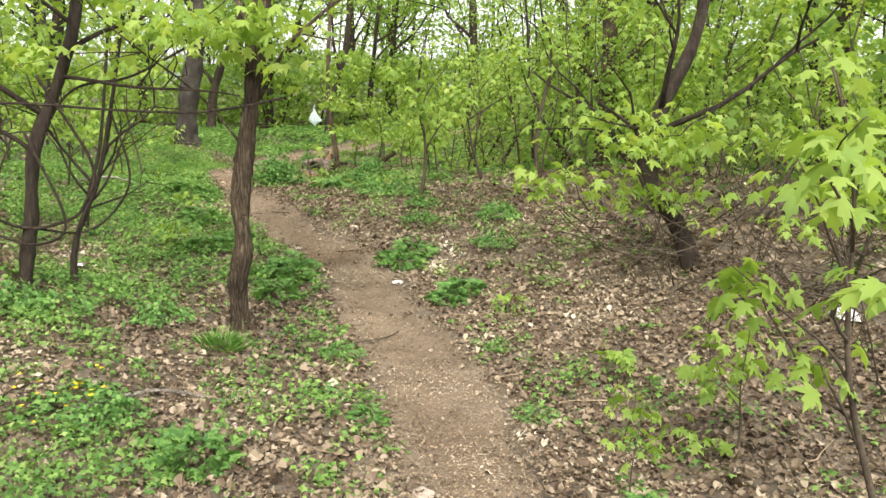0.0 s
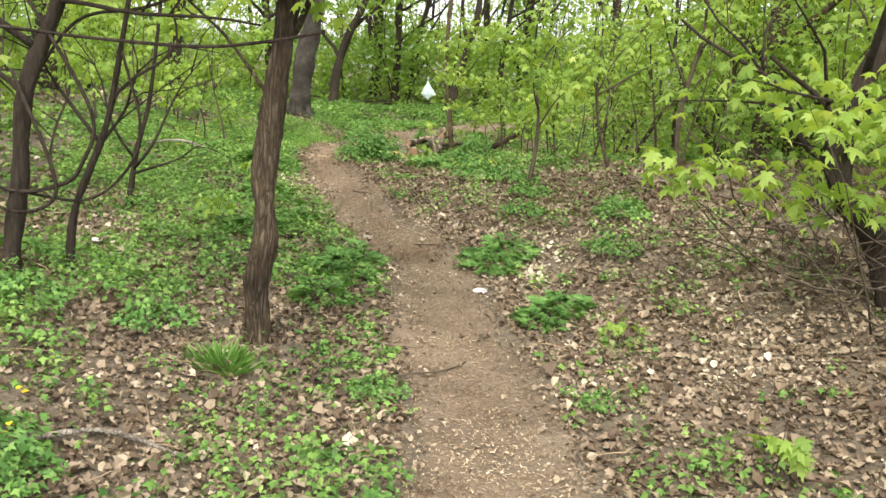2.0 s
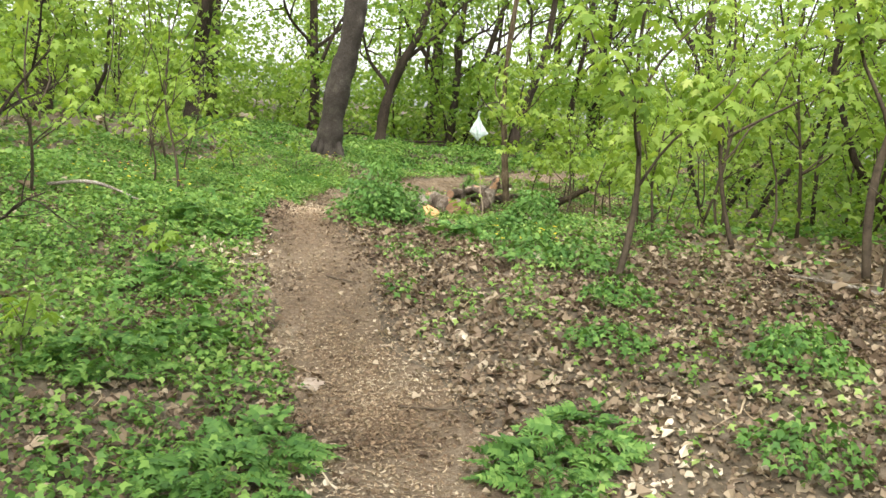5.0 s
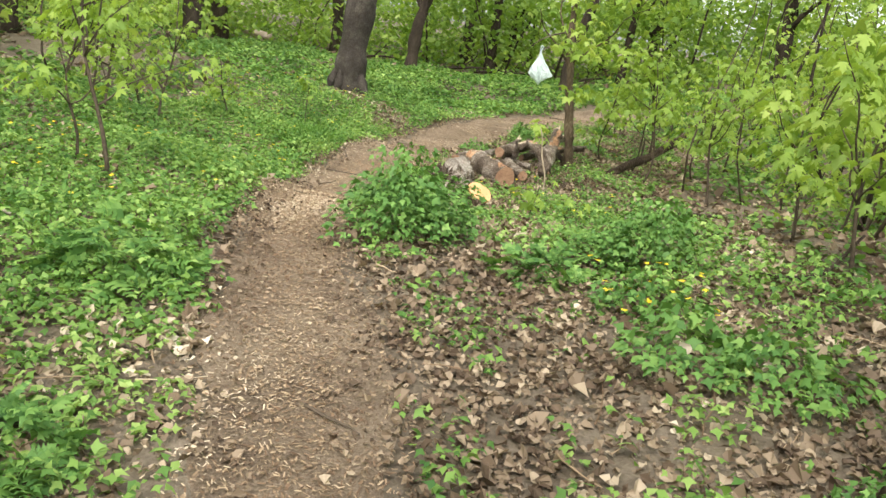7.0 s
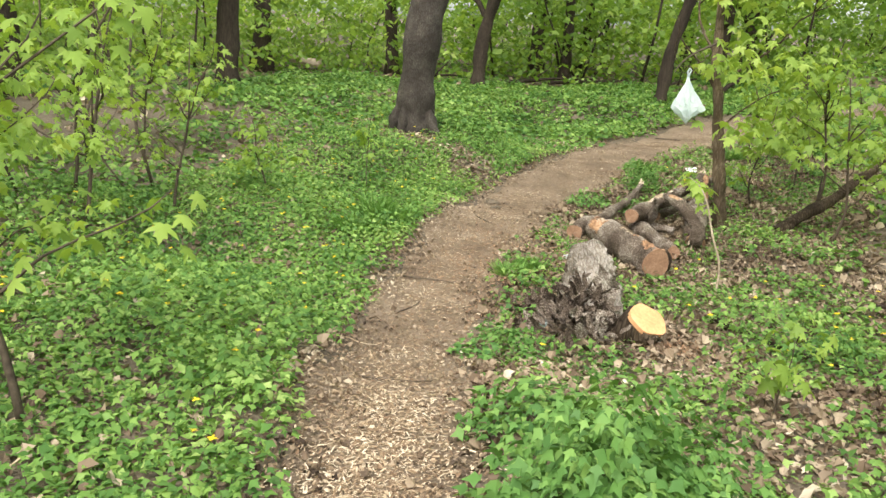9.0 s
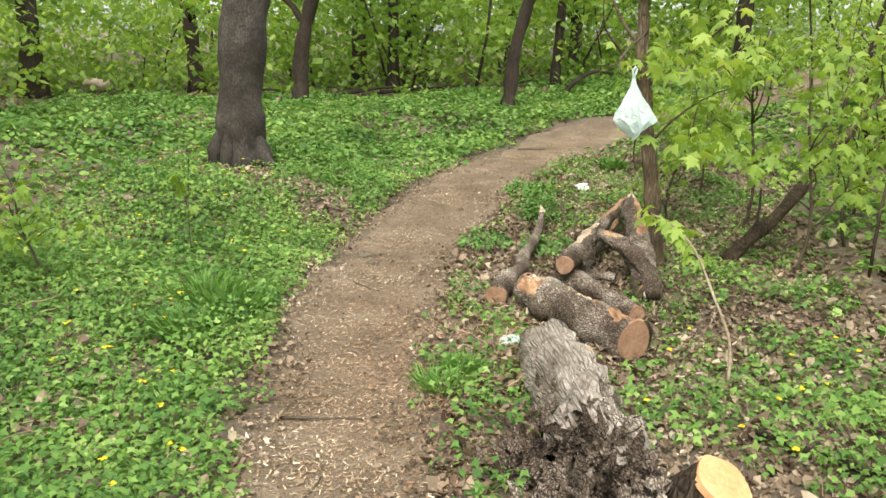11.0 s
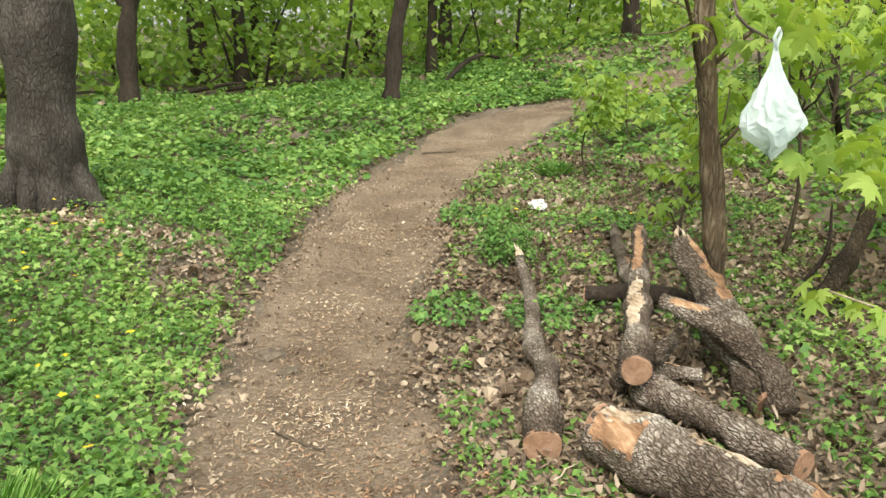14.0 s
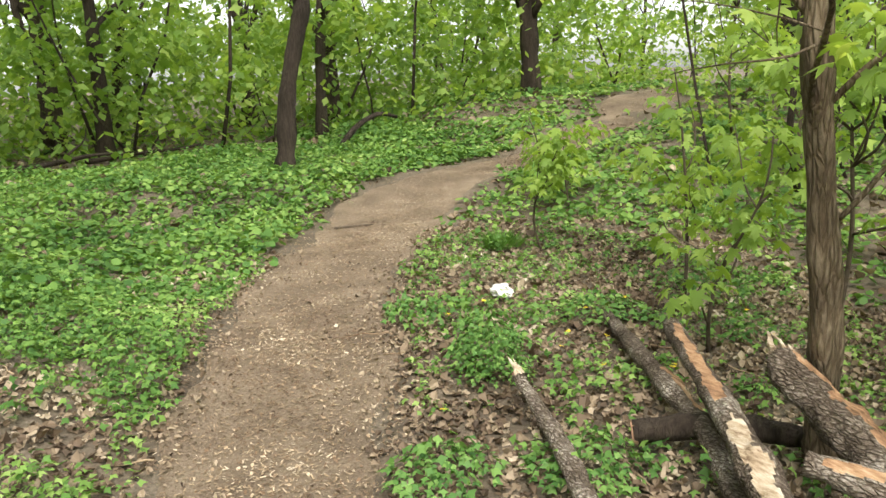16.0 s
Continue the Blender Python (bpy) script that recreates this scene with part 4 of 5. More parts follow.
def thicket():
    """Leaves of the far undergrowth, in tiers on unseen twigs, ringed round the clearing."""
    g = np.random.default_rng(77)
    n = 4900
    a, d = g.uniform(-1.5, 1.55, n), np.sqrt(g.uniform(15.5**2, 34**2, n))
    x, y = .5 + d * np.sin(a), 6 + d * np.cos(a)
    keep = ~((np.abs(x + 1) < 5) & (y < 21.5))
    side = 1500
    sx = np.concatenate([g.uniform(5.2, 13, side), g.uniform(-13, -5.8, side // 2)])
    sy = np.concatenate([g.uniform(-4, 14, side), g.uniform(-4, 15, side // 2)])
    x, y = np.concatenate([x[keep], sx]), np.concatenate([y[keep], sy])
    z = floor_z(x, y) + .25 + 8.2 * g.random(len(x)) ** 1.2
    m = 1500
    a, d = g.uniform(-1.2, 1.4, m), g.uniform(14.5, 22, m)
    ex, ey = .5 + d * np.sin(a), 6 + d * np.cos(a)
    keep = ~((ex > -6) & (ex < 4.5) & (ey < 20.5)) & ~((ex > 4.4) & (ex < 7) & (ey < 17.6))
    x, y = np.concatenate([x, ex[keep]]), np.concatenate([y, ey[keep]])
    z = np.concatenate([z, floor_z(ex[keep], ey[keep]) + .15 + 1.9 * g.random(keep.sum())])
    m = 520
    ex, ey = g.uniform(3.6, 8, m), g.uniform(1.2, 9.5, m)
    x, y = np.concatenate([x, ex]), np.concatenate([y, ey])
    z = np.concatenate([z, floor_z(ex, ey) + .2 + 2.4 * g.random(m) ** 1.4])
    keep = way_side(x, y)[0] > .8
    x, y, z = x[keep], y[keep], z[keep]
    per = 26
    c = np.repeat(np.stack([x, y, z], 1), per, 0)
    pos = c + g.normal(0, 1, c.shape) * np.array([.5, .5, .09])
    near = np.clip(np.hypot(pos[:, 0] - .5, pos[:, 1] - 6) / 14, .5, 1)
    size = g.uniform(.1, .21, len(pos)) * near
    far_off = near > .99
    v, f, _ = merge([scatter(pos[~far_off], size[~far_off], TIP_SHAPE, .4, g, pitch=-.35), scatter(pos[far_off], size[far_off], DIAMOND_SHAPE, .4, g, pitch=-.35)])
    ob = new("undergrowth", raw_mesh("undergrowth", v, f, CROWN))
    tagged(ob, "dense fresh green undergrowth at the wood's far edge", "undergrowth", kind="stuff")
    k = 260
    i = g.integers(0, len(x), k)
    tubes = []
    for m in range(k):
        bx, by = x[i[m]] + g.normal(0, .3), y[i[m]] + g.normal(0, .3)
        bz = fz(bx, by)
        tubes.append(tube(bent((bx, by, bz - .1), (bx + g.normal(0, .6), by + g.normal(0, .4), bz + g.uniform(2, 6)), 6, .05, m), np.linspace(g.uniform(.015, .045), .008, 6), 5, .1, m))
    v, f = join_tubes(tubes)
    ob = new("undergrowth_stems", raw_mesh("undergrowth_stems", v, f, BARK_DARK))
    tagged(ob, "thin dark stems crowding the far undergrowth", "undergrowth", kind="stuff")


thicket()
arch = holder("fallen_branch", 3.5, 18.9, fz(3.5, 18.9), "dark arching fallen branch at the clearing's edge", "branch")
av, aq, at_ = tube(smooth_line(np.array([(0, 0, -.05), (.15, .05, .16), (.42, .15, .36), (.8, .25, .5), (1.15, .3, .44)]), 5), np.linspace(.06, .025, 21), 8, .15, 3)
part("branch", raw_mesh("branch", av, [aq, at_], BARK_DARK), arch)
for k, (x0, y0, x1, y1, r) in enumerate([(-.9, 20.6, .6, 20.9, .05), (.2, 21.3, 1.9, 20.8, .045), (-2.9, 21.0, -1.9, 20.5, .05), (2.6, 20.4, 3.5, 20.9, .04)]):
    foot = np.array([x0, y0, fz(x0, y0) + r])
    fb = holder("fallen_branch", *foot, "dark dead branch lying at the clearing's edge", "branch", "dead branches")
    tubes = [tube(bent((0, 0, 0), (x1 - x0, y1 - y0, fz(x1, y1) - fz(x0, y0) + .12), 10, .05, 70 + k), np.linspace(r, r * .4, 10), 7, .15, k), tube(bent(((x1 - x0) * .5, (y1 - y0) * .5, .05), ((x1 - x0) * .75, (y1 - y0) * .5, .55), 6, .08, 80 + k), np.linspace(r * .5, r * .15, 6), 5, .1, k)]
    av, af = join_tubes(tubes)
    part("branch", raw_mesh("branch", av, af, BARK_DARK), fb)
fl = holder("fallen_log", -5.6, 21.2, fz(-5.6, 21.2), "pale barkless fallen trunk at the wood's edge", "log")
av, aq, at_ = tube(bent((-.4, .2, .3), (.4, -.1, .22), 8, .02, 5), np.full(8, .09), 10, .1, 4)
part("bare_wood", raw_mesh("bare_wood", av, [aq, at_], STONE), fl)

# ---- looping vines on the left tree ----
def vine(points, r, seed):
    p = smooth_line(np.array(points, float), 8)
    root = holder("vine", *p[0], "bare dark vine looping between the thin trees", "vine", "looping vines")
    v, q, t = tube(p - p[0], np.full(len(p), r), 6, .12, seed)
    part("stem", raw_mesh("stem", v, [q, t], BARK_DARK), root)


vine([(-2.2, -1.1, 1.3), (-1.95, -1.2, .75), (-1.98, -1.2, .55), (-2.25, -1.15, .5), (-2.6, -1.1, .75), (-2.7, -1.0, 1.5)], .011, 1)
vine([(-2.1, -1.1, 1.7), (-1.75, -1.15, 1.1), (-1.8, -1.15, .8), (-1.95, -1.1, .65), (-2.3, -1.1, .62), (-2.9, -1.2, 1.0)], .012, 2)
vine([(-1.62, -1.0, 1.45), (-1.5, -1.05, 1.0), (-1.62, -1.0, .72), (-1.85, -1.0, .55), (-2.2, -1.1, .6)], .009, 3)
vine([(-2.34, -1.85, 1.52), (-1.96, -1.85, 1.52), (-1.50, -1.85, 1.50), (-1.01, -1.85, 1.50), (-0.68, -1.85, 1.55), (-0.40, -1.85, 1.62)], .009, 4)
vine([(-2.15, -1.0, 1.2), (-1.9, -.9, 1.6), (-1.5, -.85, 1.72), (-1.1, -.8, 1.95)], .01, 5)

# ---- log pile ----
def log(name, label, points, radii, bark=LOG_BARK, cut=CUT_WOOD, seed=0, ends=True, rough=.16, scar=(), group="felled logs", splinters=0):
    """A lying log: rugged bark, sawn end faces, bare split patches (start, end, turn from the top, wood), and splinters at its far end."""
    thick = max(radii) > .03
    p = smooth_line(np.array(points, float), max(7, (66 if thick else 30) // len(points)))
    r = np.interp(np.linspace(0, 1, len(p)), np.linspace(0, 1, len(radii)), radii)
    base = p[0].copy()
    q = p - base
    root = holder(name, *base, label, "log" if thick else "branch", group)
    sides = 40 if thick else 8
    v, f, t = tube(q, r * (1 + .05 * np.sin(np.arange(len(q)) * .5 + seed)), sides, rough * .12, seed, cap=True)
    if thick:
        keep_ends = v.copy()
        v = knobbly(v, q, seed, rough * .8, rough * .5, 9)
        v[-2:] = keep_ends[-2:]
    bare = np.zeros(len(f), int)
    if scar:
        mid = v[f].mean(1)
        ring = np.repeat(np.arange(len(q) - 1), sides)
        ax = np.gradient(q, axis=0)[ring]
        ax /= np.linalg.norm(ax, axis=1)[:, None]
        a0 = np.cross(ax, (0, 0, 1))
        a0 /= np.linalg.norm(a0, axis=1)[:, None]
        out = mid - q[ring]
        turn = np.arctan2((out * a0).sum(1), (out * np.cross(a0, ax)).sum(1))
        along = ring / (len(q) - 2)
        ragged = np.array([noise.noise(Vector((m[0] * 16, m[1] * 7, m[2] * 16))) + .6 * noise.noise(Vector((m[0] * 45, m[1] * 18, m[2] * 45 + seed))) for m in mid])
        for k, (s0, s1, side, mat) in enumerate(scar):
            d = np.abs((turn - side + np.pi) % (2 * np.pi) - np.pi) / .48
            u = np.abs(along - (s0 + s1) / 2) / ((s1 - s0) / 2)
            bare[np.maximum(d, u ** 3) + .8 * ragged < .95] = k + 1
        sunk = np.setdiff1d(np.unique(f[bare > 0]), np.unique(f[bare == 0]))
        spine = q[np.minimum(sunk // sides, len(q) - 1)]
        v[sunk] = spine + (v[sunk] - spine) * .9
    part("bark", raw_mesh("bark", v, [f[bare == 0], t], bark), root)
    for k, (s0, s1, side, mat) in enumerate(scar):
        if (bare == k + 1).sum() > 3:
            used, back = np.unique(f[bare == k + 1], return_inverse=True)
            part("split_face", raw_mesh("split_face", v[used], back.reshape(-1, 4), mat), root, {SPLIT_WOOD: "bare split orange wood", PALE_WOOD: "bare torn pale wood", LOG_BARK: "flaking brown bark"}[mat])
    g0 = np.random.default_rng(seed + 50)
    for k in range(splinters):
        a = q[-1] - (q[-1] - q[-3]) * .3 + g0.normal(0, r[-1] * .45, 3)
        end = a + (q[-1] - q[-3]) / np.linalg.norm(q[-1] - q[-3]) * g0.uniform(.05, .13) + g0.normal(0, .02, 3) + np.array([0, 0, .015])
        sv, sq, st = tube(bent(a, end, 4, .05, k), np.array([.011, .01, .006, .0015]), 5, .2, k)
        part("splinter", raw_mesh("splinter", sv, [sq, st], PALE_WOOD, False), root, "pale broken wood splinter")
    if ends:
        for k, sgn in ((0, -1), (-1, 1)):
            ax = (q[1] - q[0]) if k == 0 else (q[-1] - q[-2])
            ax = ax / np.linalg.norm(ax) * sgn
            a0 = np.cross(ax, (0, 0, 1))
            a0 /= np.linalg.norm(a0)
            b0 = np.cross(ax, a0)
            an = np.linspace(0, 6.283, 18, endpoint=False)
            rim = q[k] + ax * .006 + (np.cos(an)[:, None] * a0 + np.sin(an)[:, None] * b0) * r[k] * (.93 + .05 * np.sin(3 * an + seed))[:, None]
            back = rim - ax * .02
            vv = np.vstack([rim, back, q[k] + ax * .008])
            j = np.arange(18)
            n = (j + 1) % 18
            tri = np.vstack([np.stack([np.full(18, 36), j, n], 1)]) if sgn > 0 else np.stack([np.full(18, 36), n, j], 1)
            part("cut_end", raw_mesh("cut_end", vv, [np.stack([j, n, n + 18, j + 18], 1), tri], cut, False), root, "sawn brown end grain")
    return root


log("log", "thick felled log with torn bark and orange split wood", [(.57, 7.46, .1), (.46, 7.74, .1), (.35, 8.02, .11), (.24, 8.28, .12)], [.11, .115, .11, .1], seed=1, rough=.13, scar=[(-.15, .4, .4, SPLIT_WOOD), (.36, .66, .45, PALE_WOOD), (.8, 1.1, -.1, PALE_WOOD), (.78, 1.0, -.7, SPLIT_WOOD)], splinters=5)
log("rotten_log", "grey rotten log with crumbling bark beside the path", [(.1, 7.36, .13), (.1, 7.0, .12), (.06, 6.6, .12), (.03, 6.15, .09)], [.13, .155, .165, .155], GREY_WOOD, LOG_BARK, 2, True, .2, [(-.1, .75, -1.35, LOG_BARK), (.6, 1.2, -.6, LOG_BARK)])
log("log", "short crooked log with a broken white branch tip", [(.07, 8.36, .05), (.2, 8.62, .07), (.36, 8.9, .06), (.42, 9.15, .05), (.64, 9.62, .07), (.84, 10.2, .12)], [.07, .062, .05, .044, .036, .026], seed=3, rough=.16, splinters=4)
log("log", "slim log with peeling pale bark resting on the pile", [(.53, 8.52, .18), (.78, 8.9, .21), (1.08, 9.35, .25), (1.5, 10.0, .27)], [.06, .054, .046, .034], seed=4, rough=.2, scar=[(.2, .55, -.3, PALE_WOOD), (.62, .95, -.2, SPLIT_WOOD)])
log("log", "upended log with a splintered orange top", [(1.02, 8.35, .03), (1.07, 8.65, .17), (1.15, 8.95, .3), (1.22, 9.22, .4)], [.085, .09, .072, .052], seed=5, rough=.2, scar=[(.48, 1.0, .55, SPLIT_WOOD)], splinters=3)
log("log", "brown log lying under the pile", [(.62, 8.62, .06), (.7, 8.3, .06), (.78, 7.95, .05)], [.058, .06, .055], seed=6, rough=.2)
log("log", "dark crooked log lying across the pile", [(.95, 9.62, .06), (1.2, 9.42, .1), (1.42, 9.25, .06)], [.045, .05, .04], BARK_DARK, CUT_WOOD, 7)
log("log", "thin bark-covered log beside the pale one", [(.82, 9.0, .08), (1.15, 9.5, .1), (1.45, 10.1, .09), (1.85, 10.85, .06)], [.036, .044, .04, .026], seed=8, rough=.22, scar=[(.3, .6, .5, SPLIT_WOOD)])
log("log", "broken curved root wood leaning in the pile", [(.86, 8.85, .3), (.95, 8.64, .26), (1.03, 8.42, .14), (1.0, 8.28, .03)], [.035, .05, .058, .045], LOG_BARK, CUT_WOOD, 9, False, .3, [(.05, .3, .4, SPLIT_WOOD)], splinters=2)
log("log", "grey splintered stub on the pile", [(.68, 8.78, .06), (.72, 8.62, .2), (.7, 8.5, .34)], [.045, .035, .012], LOG_BARK, CUT_WOOD, 10, False, .3)
log("log", "short forked brown stub under the pile", [(.55, 8.7, .04), (.7, 8.72, .06), (.9, 8.62, .05)], [.03, .038, .03], LOG_BARK, CUT_WOOD, 12, False, .3)
log("low_branch", "thick dark branch rising from the herbs", [(1.86, 9.05, .0), (2.1, 9.15, .14), (2.45, 9.35, .3), (2.9, 9.6, .62), (3.4, 9.7, 1.1)], [.055, .05, .045, .04, .025], BARK, CUT_WOOD, 11, False, .14, group="dead branches")
for k, pts in enumerate([[(.75, 6.6, .05), (1.1, 6.1, .06), (1.6, 5.6, .12)], [(1.25, 4.9, .4), (1.5, 4.5, .44), (1.9, 4.3, .5)], [(1.9, 7.1, .02), (2.4, 6.9, .1), (3.0, 6.9, .08)], [(2.9, 1.45, .6), (2.65, 1.75, .6), (2.45, 1.85, .6)], [(1.6, 3.5, .5), (1.9, 3.45, .55), (2.15, 3.6, .75)], [(-1.6, -3.0, -.08), (-1.2, -2.8, -.07), (-.8, -2.95, -.1)], [(2.2, 9.45, .02), (2.28, 9.4, .2), (2.3, 9.42, .45)], [(-2.6, 3.2, .46), (-2.2, 3.1, .52), (-1.7, 3.0, .4)]]):
    log("dead_branch", "thin dead branch lying in the undergrowth", pts, [.014, .013, .006], BARK_DARK if k % 2 == 0 else GREY_WOOD, CUT_WOOD, 20 + k, False, .15, group="dead branches")


# ---- fresh stump ----
def stump():
    base = np.array([.21, 6.1, fz(.21, 6.1) - .01])
    axis = np.array([.42, -.45, .8])
    axis /= np.linalg.norm(axis)
    root = holder("tree_stump", *base, "freshly sawn stump with a bright orange cut face", "stump")
    pts = np.array([axis * s for s in np.linspace(-.05, .2, 7)])
    v, q, t = tube(pts, np.linspace(.125, .1, 7), 20, .14, 5)
    part("bark", raw_mesh("bark", v, [q, t], BARK), root)
    a0 = np.cross(axis, (0, 1, 0))
    a0 /= np.linalg.norm(a0)
    b0 = np.cross(axis, a0)
    an = np.linspace(0, 6.283, 28, endpoint=False)
    rad = .1 * (1 + .07 * np.sin(2 * an + 1) + .04 * np.sin(5 * an))
    rim = pts[-1] + axis * .008 + (np.cos(an)[:, None] * a0 + np.sin(an)[:, None] * b0) * rad[:, None]
    vv = np.vstack([rim, rim - axis * .025, pts[-1] + axis * .01])
    j = np.arange(28)
    n = (j + 1) % 28
    part("cut_face", raw_mesh("cut_face", vv, [np.stack([j, n, n + 28, j + 28], 1), np.stack([np.full(28, 56), j, n], 1)], FRESH_WOOD, False), root, "bright orange fresh-cut wood")


stump()


# ---- hanging bag ----
def hanging_bag():
    root = holder("plastic_bag", .79, 8.25, 1.33, "thin white plastic bag hung on a twig", "bag")
    rows, cols = 17, 26
    z = np.linspace(0, -.315, rows)
    s = -z / .315
    rad = np.interp(s, [0, .1, .25, .42, .62, .8, .92, 1], [.006, .011, .026, .054, .084, .096, .06, .012])
    a = np.linspace(0, 2 * np.pi, cols, endpoint=False)
    A, S = np.meshgrid(a, s)
    fold = 1 + .2 * np.cos(2 * A) * S + .12 * np.sin(3 * A + 1) * S + .2 * np.abs(np.sin(4 * A + 2.5 * S)) * (1 - .6 * S) + .09 * np.sin(9 * A - 6 * S) + .06 * np.sin(13 * A + 17 * S)
    R = rad[:, None] * fold
    x = R * np.cos(A) * 1.0 + .02 * S
    y = R * np.sin(A) * .6
    zz = z[:, None] + .03 * np.sin(2 * A + 1) * S**3 + .014 * np.sin(7 * A) * S
    v = np.stack([x, y, zz], -1).reshape(-1, 3)
    v += np.random.default_rng(3).normal(0, .0045, v.shape) * np.repeat(s, cols)[:, None]
    i, j = np.meshgrid(np.arange(rows - 1), np.arange(cols), indexing="ij")
    n = (j + 1) % cols
    q = np.stack([i * cols + j, (i + 1) * cols + j, (i + 1) * cols + n, i * cols + n], -1).reshape(-1, 4)
    v = np.vstack([v, [0, 0, -.32]])
    last, k = (rows - 1) * cols, np.arange(cols)
    part("sack", raw_mesh("sack", v, [q, np.stack([last + (k + 1) % cols, last + k, np.full(cols, len(v) - 1)], 1)], PLASTIC, False), root)
    hv, hq, ht = tube(np.array([(0, 0, -.01), (.012, .004, .02), (.02, .006, .04), (.006, .0, .055), (-.008, 0, .03), (0, 0, -.01)]), np.full(6, .006), 6, .2, 2)
    part("handle", raw_mesh("handle", hv, [hq, ht], PLASTIC), root)
    tw = bent((.4, .85, .25), (-.12, -.1, .03), 9, .03, 4)
    v, q, t = tube(tw, np.linspace(.011, .004, 9), 6, .1, 3)
    root2 = holder("twig", .79, 8.25, 1.33, "thin bare twig holding a hung bag", "twig")
    part("stem", raw_mesh("stem", v, [q, t], TWIG), root2)


hanging_bag()


# ---- rubbish, stones and sticks ----
def crumpled(name, label, category, x, y, size, flat, material, seed, lift=0.0):
    bm = bmesh.new()
    bmesh.ops.create_icosphere(bm, subdivisions=3, radius=1)
    for v in bm.verts:
        n = noise.noise(v.co * 1.6 + Vector((seed, 0, 0))) * .5 + noise.noise(v.co * 4 + Vector((0, seed, 0))) * .25
        v.co *= 1 + n
        v.co.z = max(v.co.z, -.35)
        v.co = Vector((v.co.x * size, v.co.y * size * .75, v.co.z * size * flat))
    me = bpy.data.meshes.new(name)
    bm.to_mesh(me)
    bm.free()
    me.materials.append(material)
    ob = new(name, me)
    ob.matrix_world = pose(x, y, fz(x, y) + .3 * size * flat + .012 + lift, 0, 0, seed * 40)
    return tagged(ob, label, category)


crumpled("litter_scrap", "crumpled white paper scrap beside the path", "litter", .67, -.62, .05, .35, PAPER, 1)
crumpled("litter_scrap", "white crumpled wrapper lying on dead leaves", "litter", 1.6, 11.5, .085, .5, PAPER, 2, .03)
crumpled("litter_scrap", "small white scrap among the herbs", "litter", -2.0, -.35, .03, .5, PAPER, 3, .03)
crumpled("litter_scrap", "small white scrap among the herbs", "litter", -1.35, .75, .03, .5, PAPER, 4, .03)
crumpled("litter_scrap", "clear torn plastic film beside the logs", "litter", .02, 7.72, .07, .3, PLASTIC, 5, .01)
crumpled("litter_scrap", "clear torn plastic film beside the logs", "litter", .12, 7.62, .06, .35, PLASTIC, 6, .01)
crumpled("litter_scrap", "grey plastic scrap by the rotten log", "litter", -.22, 6.12, .05, .5, PLASTIC, 7, .01)
crumpled("flat_stone", "flat pale stone set in the path's edge", "stone", -.16, .47, .085, .12, STONE, 8)
crumpled("earth_clod", "brown clod of earth lying on the path", "clod", -.64, 9.72, .075, .5, SOIL, 9)
crumpled("earth_clod", "small dark clod of earth on the path", "clod", -.6, 9.5, .05, .5, SOIL, 10)
crumpled("flat_stone", "half-buried brown stone in the path", "stone", .05, -4.25, .06, .4, STONE, 11)
crumpled("litter_scrap", "pale crumpled scrap under the bank's saplings", "litter", 3.3, -3.05, .1, .4, PAPER, 12, .01)
for k, (x0, y0, x1, y1, r) in enumerate([(-1.12, 7.0, -.78, 6.95, .006), (1.62, 14.3, 1.98, 14.25, .011), (.0, -2.1, .45, -1.75, .006), (-1.0, 5.0, -.72, 5.05, .005), (-.7, 5.6, -.6, 5.75, .006), (-.75, 8.9, -.6, 8.7, .005), (-1.05, 6.3, -.95, 6.5, .006), (-.3, 2.0, -.1, 1.85, .006), (-.1, 9.0, .02, 9.3, .005), (.25, .35, .5, .3, .005)]):
    base = (x0, y0, fz(x0, y0) + .026)
    root = holder("stick", *base, "short brown stick lying on the path", "stick", "sticks on the path")
    end = (x1 - x0, y1 - y0, fz(x1, y1) - fz(x0, y0))
    v, q, t = tube(bent((0, 0, 0), end, 7, .03, k), np.linspace(r, r * .6, 7), 6, .2, k)
    part("stem", raw_mesh("stem", v, [q, t], TWIG), root)


# ---- herb clumps ----
def frond_shape():
    """A finely cut leaf: paired narrow lobes along a stalk, each pair shorter."""
    vs, fs, off = [], [], 0
    v0, f0 = TIP_SHAPE
    for k, (at, side) in enumerate([(.25, 1), (.25, -1), (.42, 1), (.42, -1), (.58, 1), (.58, -1), (.72, 1), (.72, -1), (.78, 0)]):
        size = .44 * (1.2 - at) if side else .26
        c, sn = math.cos(side * .95), math.sin(side * .95)
        v = v0 * size * np.array([.8, 1, 1])
        vs.append(np.stack([v[:, 0] * c + v[:, 1] * sn, v[:, 1] * c - v[:, 0] * sn + at, v[:, 2] - .45 * at * at], 1))
        fs.append(f0 + off)
        off += len(v0)
    return np.vstack(vs), np.vstack(fs)


FROND = frond_shape()


